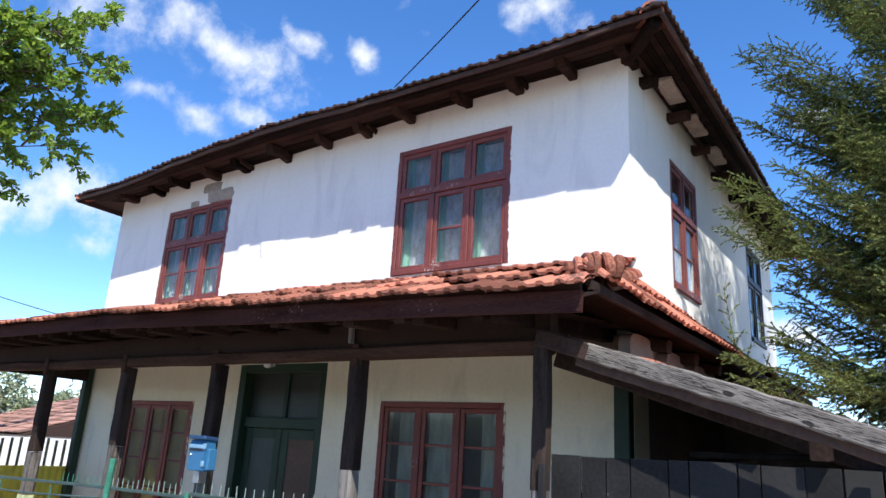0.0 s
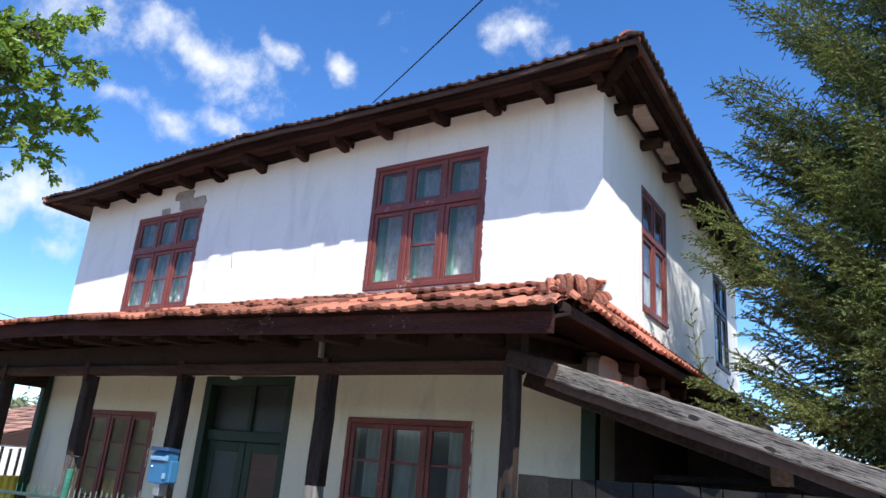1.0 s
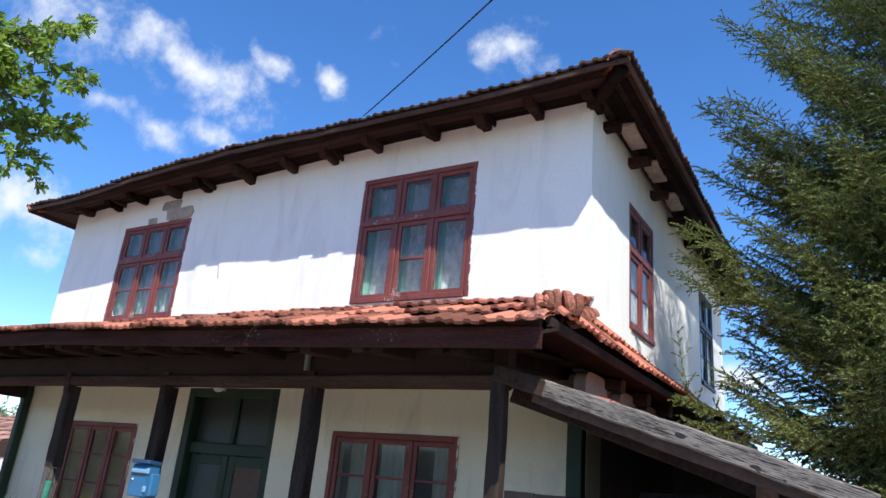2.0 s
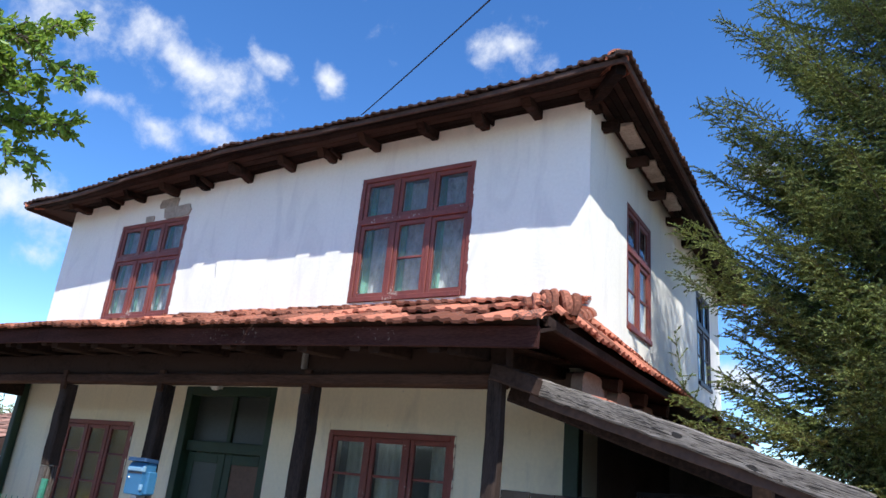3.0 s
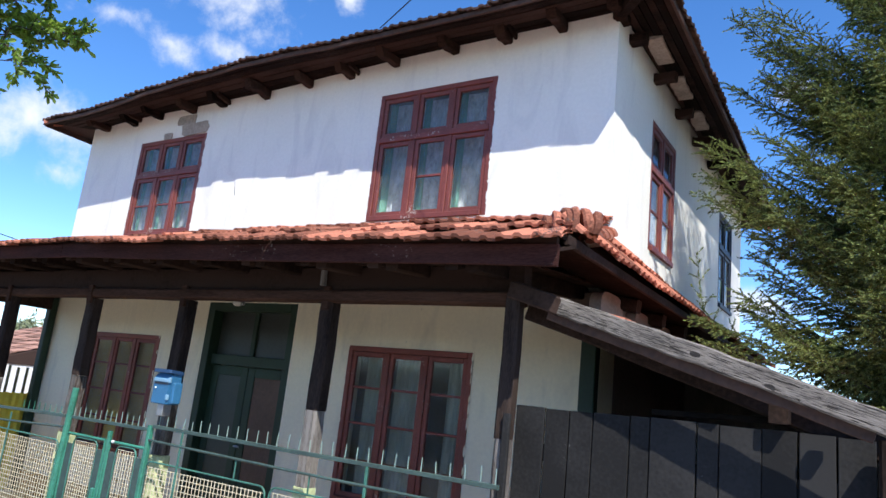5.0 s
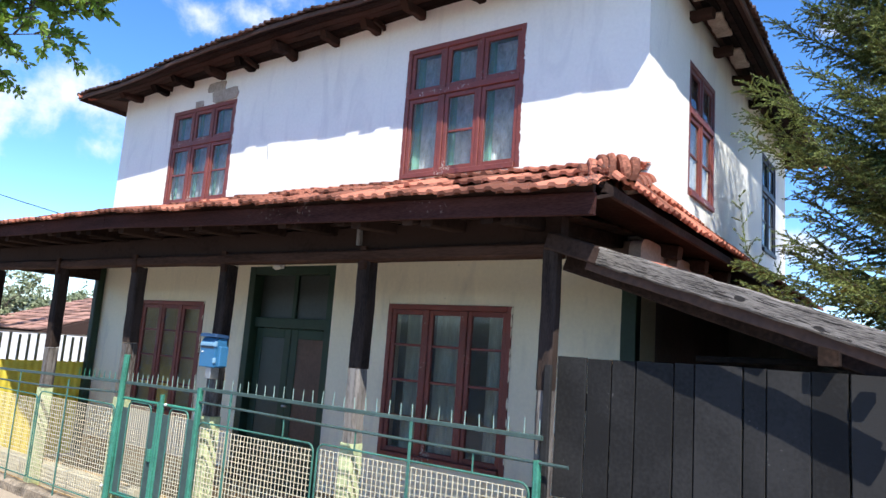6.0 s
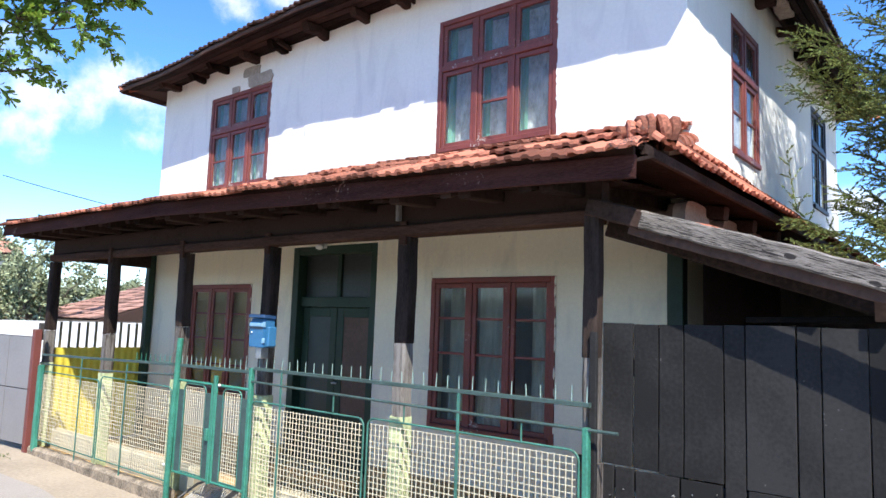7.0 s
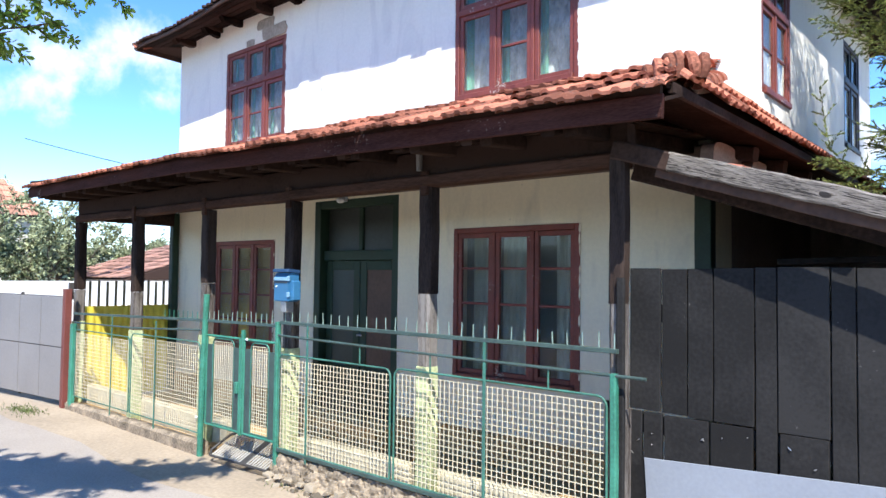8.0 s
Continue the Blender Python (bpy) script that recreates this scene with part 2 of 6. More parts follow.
PLASTER = stained(mat("white_plaster", (0.815, 0.80, 0.735), 0.9, 0.06, 1.2, 30, 0.35), (0.60, 0.59, 0.565), 0.55)
PLASTER_G = stained(mat("grey_white_plaster", (0.78, 0.71, 0.54), 0.9, 0.08, 1.2, 30, 0.25), (0.48, 0.45, 0.375), 0.5)
WOOD_DARK = mat("dark_stained_wood", (0.045, 0.027, 0.021), 0.85, 0.6, 3, 40, 0.3, islands=0.3, shine=0.15)
WOOD_GREY = grain_mat("weathered_grey_wood")
PAINT_RED = chipped(mat("oxblood_window_paint", (0.185, 0.044, 0.032), 0.55, 0.35, 4, 60, 0.2), (0.42, 0.36, 0.30))
TILE = chipped(mat("clay_tile", (0.375, 0.138, 0.086), 0.9, 0.60, 4, 60, 0.5, islands=0.42, shine=0.2), (0.13, 0.075, 0.06), 0.27)
# Tile orange lightened: distance haze on the neighbour's roof is put into the colour.
TILE_HAZED = mat("hazed_orange_tile", (0.46, 0.235, 0.155), 0.9, 0.35, 4, 60, 0.4, islands=0.4)
TILE_FADED = mat("faded_pinkish_tile", (0.30, 0.165, 0.125), 0.9, 0.5, 4, 60, 0.4, islands=0.6)
TILE_OLD = mat("old_dark_tile", (0.088, 0.052, 0.042), 0.9, 0.5, 4, 60, 0.4, islands=0.5)
GREEN = mat("green_fence_paint", (0.045, 0.215, 0.145), 0.5, 0.45, 5, 60, 0.2)
GREEN_DULL = mat("dull_green_paint", (0.050, 0.165, 0.122), 0.6, 0.5, 6, 60, 0.2)
GREEN_D = mat("dark_green_door_paint", (0.012, 0.034, 0.017), 0.6, 0.3, 5, 60, 0.2)
BLACK = chipped(mat("black_gate_paint", (0.0262, 0.0252, 0.0248), 0.8, 0.4, 3, 50, 0.2, islands=0.35, shine=0.14), (0.09, 0.085, 0.08), 0.415)
BLUE_P = mat("pale_blue_panel", (0.27, 0.295, 0.335), 0.6, 0.1, 3, 50, 0.1)
CREAM = mat("cream_wire", (0.68, 0.60, 0.42), 0.6, 0.15, 5, 60, 0.1)
YELLOW = mat("yellow_sheet", (0.64, 0.52, 0.06), 0.5, 0.15, 2, 40, 0.1)
GROUND = mat("dusty_concrete", (0.34, 0.275, 0.20), 0.95, 0.30, 0.8, 30, 0.5)
ROAD = mat("worn_asphalt", (0.325, 0.285, 0.245), 0.95, 0.25, 0.8, 60, 0.5)
CURTAIN = thin(mat("lace_curtain", (0.55, 0.58, 0.60), 0.95, 0.55, 9, 34, 0.2, stretch=(1.6, 1.6, 0.8)), (0.5, 0.52, 0.52), 0.2)
CURTAIN_G = mat("green_curtain", (0.15, 0.33, 0.25), 0.95, 0.2, 5, 30, 0.2)
# Low tone put in so that the rooms behind the windows look dim.
ROOM = mat("darkened_room_plaster", (0.25, 0.27, 0.25), 0.95, 0.2, 2, 30, 0.1)
GREY_METAL = mat("grey_gate_sheet", (0.225, 0.215, 0.21), 0.5, 0.12, 2, 40, 0.1)
RUST = mat("red_brown_post_paint", (0.16, 0.045, 0.035), 0.6, 0.2, 3, 40, 0.1)
MAIL = mat("blue_mailbox_paint", (0.035, 0.15, 0.29), 0.45, 0.15, 4, 50, 0.1)
LEAF = thin(mat("leaf_green", (0.15, 0.25, 0.04), 0.45, 0.5, 6, 40, 0.0, islands=0.6), (0.40, 0.54, 0.08), 0.38)
NEEDLE = thin(mat("spruce_needles", (0.185, 0.220, 0.062), 0.6, 0.5, 1.6, 40, 0.0, colour2=(0.044, 0.062, 0.024), islands=0.45, shine=0.2), (0.20, 0.25, 0.06), 0.12)
BARK = mat("bark", (0.10, 0.075, 0.055), 0.9, 0.4, 6, 40, 0.6)
STONE = mat("rubble_stone", (0.27, 0.225, 0.165), 0.95, 0.6, 7, 50, 0.9, islands=0.6)
GLASS = glass_mat("window_glass")
PLASTER_D = mat("darker_brown_plaster", (0.24, 0.19, 0.16), 0.9, 0.3, 1.5, 30, 0.3)
WOOD_POST = mat("worn_post_wood", (0.040, 0.028, 0.023), 0.9, 0.65, 3, 30, 0.5, stretch=(6, 6, 1), islands=0.2, shine=0.06)
WOOD_RAW = mat("raw_brown_wood", (0.095, 0.062, 0.048), 0.8, 0.4, 3, 30, 0.4)
WOOD_PLATE = mat("brown_plate_wood", (0.060, 0.031, 0.021), 0.9, 0.6, 3, 30, 0.4, stretch=(0.5, 4, 4), shine=0.06)
WOOD_EDGE = mat("eave_batten_wood", (0.07, 0.036, 0.025), 0.8, 0.5, 3, 30, 0.4)
WOOD_BROWN = mat("brown_door_panel", (0.10, 0.055, 0.035), 0.6, 0.3, 3, 30, 0.2)
FASCIA = chipped(mat("maroon_stained_board", (0.058, 0.023, 0.019), 0.85, 0.6, 2.5, 40, 0.35, stretch=(0.7, 5, 5), shine=0.08), (0.16, 0.12, 0.10), 0.36)
LIME = mat("pale_lime_paint", (0.50, 0.55, 0.30), 0.8, 0.4, 5, 40, 0.3)
# The red window paint darkened to show the far side window in shade.
PAINT_SHADED = mat("shaded_window_paint", (0.018, 0.018, 0.028), 0.5, 0.3, 5, 40, 0.2)
NET = thin(mat("net_curtain", (0.60, 0.64, 0.54), 0.95, 0.35, 5, 22, 0.2, stretch=(3, 3, 0.6)), (0.5, 0.55, 0.45), 0.25)
BEIGE = mat("beige_blind", (0.42, 0.30, 0.13), 0.9, 0.2, 3, 30, 0.1)
RUSTCLOTH = mat("red_brown_cloth", (0.12, 0.03, 0.025), 0.9, 0.2, 3, 30, 0.1)
MORTAR_P = mat("pinkish_lime_mortar", (0.40, 0.30, 0.25), 0.95, 0.25, 5, 40, 0.5)
MORTAR = mat("bare_mortar", (0.36, 0.31, 0.26), 0.95, 0.35, 5, 40, 0.6)
DOORPANE = mat("dark_door_glass", (0.034, 0.044, 0.034), 0.45, 0.2, 3, 30, 0.0)
DARKPANE = mat("dark_far_glass", (0.03, 0.035, 0.04), 0.1, 0.2, 3, 30, 0.0)
STEEL = mat("dull_steel", (0.45, 0.45, 0.44), 0.4, 0.2, 5, 60, 0.1, metal=0.8)
IRON = mat("dark_iron", (0.075, 0.07, 0.065), 0.6, 0.3, 5, 60, 0.2, metal=0.3)
PALE_IRON = mat("worn_iron", (0.48, 0.45, 0.39), 0.6, 0.3, 5, 60, 0.2, metal=0.3)
WHITE = mat("white_enamel", (0.78, 0.78, 0.76), 0.4, 0.08, 5, 60, 0.0)
GREEN_R = mat("dull_grey_green_paint", (0.048, 0.082, 0.072), 0.6, 0.35, 6, 60, 0.2)
FOOTING = mat("crumbling_concrete", (0.275, 0.22, 0.155), 0.95, 0.75, 7, 40, 0.7)
SLAT = mat("olive_slat", (0.12, 0.105, 0.045), 0.8, 0.3, 3, 40, 0.2)
WHITEWASH = mat("whitewash", (0.82, 0.81, 0.79), 0.9, 0.06, 0.8, 20, 0.2)
CREAMWALL = mat("cream_render", (0.62, 0.58, 0.50), 0.9, 0.1, 0.8, 20, 0.2)
BLOSSOM = mat("pale_foliage", (0.31, 0.34, 0.19), 0.7, 0.4, 6, 40, 0.1, colour2=(0.055, 0.080, 0.030), islands=0.7)
# Woods green paled for the haze over the distant hill.
WOODS = mat("hazy_far_woods", (0.14, 0.17, 0.12), 0.95, 0.5, 0.06, 0.5, 0.6)
CABLE = mat("black_cable", (0.015, 0.015, 0.016), 0.6, 0.2, 5, 60, 0.0)
WOOD_WORN = mat("worn_bare_wood", (0.17, 0.155, 0.14), 0.9, 0.75, 4, 34, 0.6, colour2=(0.040, 0.028, 0.022), stretch=(9, 9, 0.7), islands=0.2, shine=0.2)
PLINTH = mat("brown_damp_plinth", (0.47, 0.315, 0.155), 0.95, 0.4, 3, 25, 0.5)
WEED = thin(mat("weeds", (0.13, 0.16, 0.06), 0.8, 0.5, 6, 40, 0.0, islands=0.5), (0.20, 0.26, 0.07), 0.2)

PORCH_FLOOR = mat("trodden_brown_earth", (0.46, 0.305, 0.145), 0.95, 0.35, 2.5, 25, 0.5)
# Fence green paled in its colour to give the spikes sunlit tops.
SPIKE = mat("sunlit_green_paint", (0.24, 0.33, 0.28), 0.5, 0.3, 5, 60, 0.1)
GREY_BOARD = mat("grey_board", (0.22, 0.19, 0.165), 0.9, 0.4, 3, 30, 0.3, stretch=(4, 4, 1))
# Opaque dark pane instead of clear glass.
FANLIGHT = mat("dark_fanlight_glass", (0.036, 0.040, 0.034), 0.4, 0.3, 3, 30, 0.0)
SOFFIT = mat("weathered_soffit_wood", (0.032, 0.019, 0.015), 0.9, 0.75, 2.0, 26, 0.6, islands=0.5, stretch=(1, 3, 3), shine=0.1)
# Darker copy of the dark wood; shade under the roofs is put into its colour.
SHADED_WOOD = mat("shade_dark_wood", (0.036, 0.022, 0.017), 0.95, 0.5, 3, 30, 0.3, islands=0.3, shine=0.03)
PALE_BLUE = mat("sun_bleached_blue_paint", (0.20, 0.36, 0.50), 0.5, 0.2, 4, 50, 0.1)
MAIL_D = mat("dark_blue_lid_paint", (0.018, 0.055, 0.13), 0.5, 0.2, 4, 50, 0.1)
FAR_WALL = mat("dull_render", (0.20, 0.19, 0.165), 0.95, 0.25, 0.6, 20, 0.2)

# ---- building helpers ----
def part(name, bm, material, parent=None, label=""):
    me = bpy.data.meshes.new(name)
    bm.normal_update()
    bm.to_mesh(me)
    bm.free()
    me.materials.append(material)
    ob = new(name, me)
    ob.parent = parent
    if label:
        ob["label"] = label
    return ob


def share(name, me, m, parent):
    ob = new(name, me)
    ob.parent = parent
    ob.matrix_local = m
    return ob


def thing(name, label, category, group="", kind=""):
    return tagged(new(name), label, category, group, kind)


def add_box(bm, a, b, bevel=0.0, m=None):
    """A box between two corners, its edges rounded."""
    (x0, y0, z0), (x1, y1, z1) = a, b
    vs = [bm.verts.new(p) for p in ((x0, y0, z0), (x1, y0, z0), (x1, y1, z0), (x0, y1, z0), (x0, y0, z1), (x1, y0, z1), (x1, y1, z1), (x0, y1, z1))]
    fs = [bm.faces.new([vs[i] for i in q]) for q in ((3, 2, 1, 0), (4, 5, 6, 7), (0, 1, 5, 4), (1, 2, 6, 5), (2, 3, 7, 6), (3, 0, 4, 7))]
    if bevel:
        es = list({e for f in fs for e in f.edges})
        r = bmesh.ops.bevel(bm, geom=es, offset=bevel, segments=1, affect='EDGES')
        vs = list({v for f in r["faces"] for v in f.verts} | {v for v in vs if v.is_valid})
    if m is not None:
        bmesh.ops.transform(bm, matrix=m, verts=[v for v in vs if v.is_valid])
    return vs


def box(a, b, bevel=0.0, m=None):
    bm = bmesh.new()
    add_box(bm, a, b, bevel, m)
    return bm


def beam(p, q, w, h, bevel=0.006, wob=0.0, up=(0, 0, 1), seg=1):
    """A squared timber from p to q, w wide and h high, slightly crooked."""
    p, q = Vector(p), Vector(q)
    d = (q - p)
    u = d.normalized()
    s = u.cross(Vector(up)).normalized()
    n = s.cross(u)
    bm = bmesh.new()
    rings = []
    for i in range(seg + 1):
        c = p + d * (i / seg)
        j = Vector((random.uniform(-wob, wob) for _ in range(3)))
        ww, hh = w * random.uniform(1 - wob * 3, 1 + wob * 3), h * random.uniform(1 - wob * 3, 1 + wob * 3)
        ring = []
        k = min(bevel, ww * 0.2, hh * 0.2)
        for a, b in ((-1, -1), (1, -1), (1, 1), (-1, 1)):
            for e in ((0, 1), (1, 0)) if a * b > 0 else ((1, 0), (0, 1)):
                ring.append(bm.verts.new(c + j + s * (a * (ww / 2 - k * e[0])) + n * (b * (hh / 2 - k * e[1]))))
        rings.append(ring)
    for r0, r1 in zip(rings, rings[1:]):
        for i in range(8):
            bm.faces.new((r0[i], r0[(i + 1) % 8], r1[(i + 1) % 8], r1[i]))
    bm.faces.new(rings[0][::-1])
    bm.faces.new(rings[-1])
    bmesh.ops.recalc_face_normals(bm, faces=bm.faces)
    return bm


def tube(bm, pts, r, n=6):
    """A round bar through points; r may be one radius or a radius a point."""
    pts = [Vector(p) for p in pts]
    rs = r if isinstance(r, (list, tuple)) else [r] * len(pts)
    rings = []
    for i, p in enumerate(pts):
        d = (pts[min(i + 1, len(pts) - 1)] - pts[max(i - 1, 0)]).normalized()
        a = d.orthogonal().normalized() if i == 0 else (a - d * a.dot(d)).normalized()
        b = d.cross(a)
        rings.append([bm.verts.new(p + (a * math.cos(2 * math.pi * k / n) + b * math.sin(2 * math.pi * k / n)) * rs[i]) for k in range(n)])
    for r0, r1 in zip(rings, rings[1:]):
        for k in range(n):
            bm.faces.new((r0[k], r0[(k + 1) % n], r1[(k + 1) % n], r1[k]))
    bm.faces.new(rings[0][::-1])
    bm.faces.new(rings[-1])


def rod(pts, r, n=6):
    bm = bmesh.new()
    tube(bm, pts, r, n)
    return bm


def wall_mesh(length, z0, z1, thick, holes, place):
    """A wall with openings through it: u along, z up, the outer face at depth 0. place(u, d, z) gives the point."""
    us = sorted({0.0, length, *[h[0] for h in holes], *[h[1] for h in holes]})
    zs = sorted({z0, z1, *[h[2] for h in holes], *[h[3] for h in holes]})
    bm = bmesh.new()
    cache = {}

    def v(u, d, z):
        k = (round(u, 4), d, round(z, 4))
        if k not in cache:
            cache[k] = bm.verts.new(place(u, d, z))
        return cache[k]

    def solid(i, j):
        if not (0 <= i < len(us) - 1 and 0 <= j < len(zs) - 1):
            return False
        u, z = (us[i] + us[i + 1]) / 2, (zs[j] + zs[j + 1]) / 2
        return not any(h[0] < u < h[1] and h[2] < z < h[3] for h in holes)
    for i in range(len(us) - 1):
        for j in range(len(zs) - 1):
            if not solid(i, j):
                continue
            a, b, c, e = us[i], us[i + 1], zs[j], zs[j + 1]
            bm.faces.new((v(a, 0, c), v(b, 0, c), v(b, 0, e), v(a, 0, e)))
            bm.faces.new((v(a, thick, e), v(b, thick, e), v(b, thick, c), v(a, thick, c)))
            if not solid(i - 1, j):
                bm.faces.new((v(a, 0, c), v(a, 0, e), v(a, thick, e), v(a, thick, c)))
            if not solid(i + 1, j):
                bm.faces.new((v(b, 0, c), v(b, thick, c), v(b, thick, e), v(b, 0, e)))
            if not solid(i, j - 1):
                bm.faces.new((v(a, 0, c), v(a, thick, c), v(b, thick, c), v(b, 0, c)))
            if not solid(i, j + 1):
                bm.faces.new((v(a, 0, e), v(b, 0, e), v(b, thick, e), v(a, thick, e)))
    bmesh.ops.recalc_face_normals(bm, faces=bm.faces)
    return bm


# ---- ground ----
def ground_z(x, y):
    """The street is nearly level; the verge climbs gently to the fence."""
    rise = 0.02 * min(1, max(0, (x + 3.55) / 0.6)) * min(1, max(0, (y + 2.5) / 0.7))
    if y > -1.5 and -7.8 < x:
        rise = -0.045
    return 0.012 * math.sin(x * 0.7) + 0.008 * math.sin(y * 1.7 + x) + rise


def sheet(xs, ys, height):
    bm = bmesh.new()
    grid = [[bm.verts.new((x, y, height(x, y))) for x in xs] for y in ys]
    for a, b in zip(grid, grid[1:]):
        for i in range(len(xs) - 1):
            bm.faces.new((a[i], a[i + 1], b[i + 1], b[i]))
    return bm


def near(x, y):
    return ground_z(x, y) if -20 < x < 11 and -12 < y < 9 else 0.0


def bed(x, y):
    """The earth dips under the road's surface."""
    return near(x, y) - 0.04 * min(1, max(0, (-2.35 - y) / 0.35))



xs = sorted({-400, -150, -60, -30, *[round(-20 + 0.4 * i, 2) for i in range(78)], 20, 40, 120, 400})
ys = sorted({-400, -120, -40, -20, *[round(-12 + 0.4 * i, 2) for i in range(54)], 14, 25, 60, 150, 400})
ground = tagged(part("ground", sheet(xs, ys, bed), GROUND), "dusty pale earth and concrete verge", "ground", kind="structure")
bm = bmesh.new()
rows = []
for i in range(121):
    x = -30 + 0.5 * i
    e = -2.15 + 0.03 * x * 0.3 + 0.05 * math.sin(x * 1.9) + random.uniform(-0.03, 0.03)
    rows.append([bm.verts.new((x, y, near(x, y) + 0.006)) for y in (-9.5, -7, -5, -4, -3.2, -2.6, e)])
for a, b in zip(rows, rows[1:]):
    for k in range(6):
        bm.faces.new((a[k], b[k], b[k + 1], a[k + 1]))
# Unseen wall, added to cut the low sky and darken window reflections.
tagged(part("sky_block_wall", wall_mesh(70.0, 0.0, 2.3, 0.3, [], lambda u, d, z: (-40 + u, -12.5 - d, z)), FAR_WALL), "plain dull wall added out of view across the street", "wall", kind="structure")
road = tagged(part("road", bm, ROAD), "worn light grey asphalt street with ragged edge", "road", kind="structure")

# ---- the house ----
X0, Y1 = -7.70, 5.74            # left end, back
T = 0.32
house = thing("house", "two-storey whitewashed house with tiled roofs and dark wooden porch", "house")
UP = [(-2.475, -1.125, 3.36, 4.70), (-6.485, -5.165, 3.34, 4.635)]          # windows: x0 x1 z0 z1
LOW = [(-2.455, -1.10, 0.755, 2.148), (-6.64, -5.31, 0.755, 2.12)]
DOOR = (-4.55, -3.20, 0.10, 2.53)
SIDE = [(1.07, 1.94, 3.28, 4.56), (4.17, 5.05, 3.28, 4.56)]


front = [(a - X0, b - X0, c, d) for a, b, c, d in UP]
part("upper_front_wall", wall_mesh(-X0, 3.0, 5.06, T, front, lambda u, d, z: (X0 + u, d, z if z < 5 else 5.045 + 0.075 * u / 7.7)), PLASTER, house)
front = [(a - X0, b - X0, c, d) for a, b, c, d in LOW + [DOOR]]
part("ground_front_wall", wall_mesh(-X0, 0.0, 3.0, T, front, lambda u, d, z: (X0 + u, d, z)), PLASTER_G, house)
part("upper_side_wall", wall_mesh(Y1 - T, 3.0, 5.10, T, [(a - T, b - T, c, d) for a, b, c, d in SIDE], lambda u, d, z: (-d, T + u, z)), PLASTER, house)
part("ground_side_wall", wall_mesh(Y1 - T, 0.0, 3.0, T, [], lambda u, d, z: (-d, T + u, z)), PLASTER_D, house, "darker brown plaster under the lean-to")
part("back_wall", wall_mesh(-X0 - T, 0.0, 5.06, T, [], lambda u, d, z: (X0 + u, Y1 - d, z)), PLASTER, house)
part("left_wall", wall_mesh(Y1 - 2 * T, 0.0, 5.06, T, [], lambda u, d, z: (X0 + d, T + u, z)), PLASTER, house)
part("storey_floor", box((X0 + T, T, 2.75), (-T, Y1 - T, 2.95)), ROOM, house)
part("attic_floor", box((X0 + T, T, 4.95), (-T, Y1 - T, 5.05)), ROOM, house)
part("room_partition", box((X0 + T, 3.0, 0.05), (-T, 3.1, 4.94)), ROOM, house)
for a, b in ((X0 + 0.02, DOOR[0]), (DOOR[1], -0.16)):
    part("plinth", beam(((a + b) / 2 - (b - a) / 2, -0.012, 0.155), ((a + b) / 2 + (b - a) / 2, -0.012, 0.165), 0.024, 0.30, 0.006, 0.006, seg=9), PLINTH, house, "damp brown plinth band")
part("corner_post", beam((-0.062, -0.045, 0.05), (-0.062, -0.045, 2.6), 0.124, 0.09, 0.008, 0.003, (0, 1, 0), 4), GREEN_D, house, "dark green painted corner post")


def pane_sheet(w, h, amp, n=24, seed=0):
    """Hanging cloth, w wide and h high, in uneven vertical folds."""
    bm = bmesh.new()
    rnd = random.Random(seed)
    ph, k = rnd.uniform(0, 6), rnd.uniform(0.8, 1.3)
    cols = []
    for i in range(n + 1):
        u = i / n
        y = amp * (math.sin(ph + u * 30 * k * w) + 0.5 * math.sin(u * 71 * w + ph))
        cols.append([bm.verts.new((u * w, y * (1.1 - 0.5 * s), h * s)) for s in (0, 0.33, 0.66, 1)])
    for a, b in zip(cols, cols[1:]):
        for j in range(3):
            bm.faces.new((a[j], b[j], b[j + 1], a[j + 1]))
    for f in bm.faces:
        f.smooth = True
    return bm


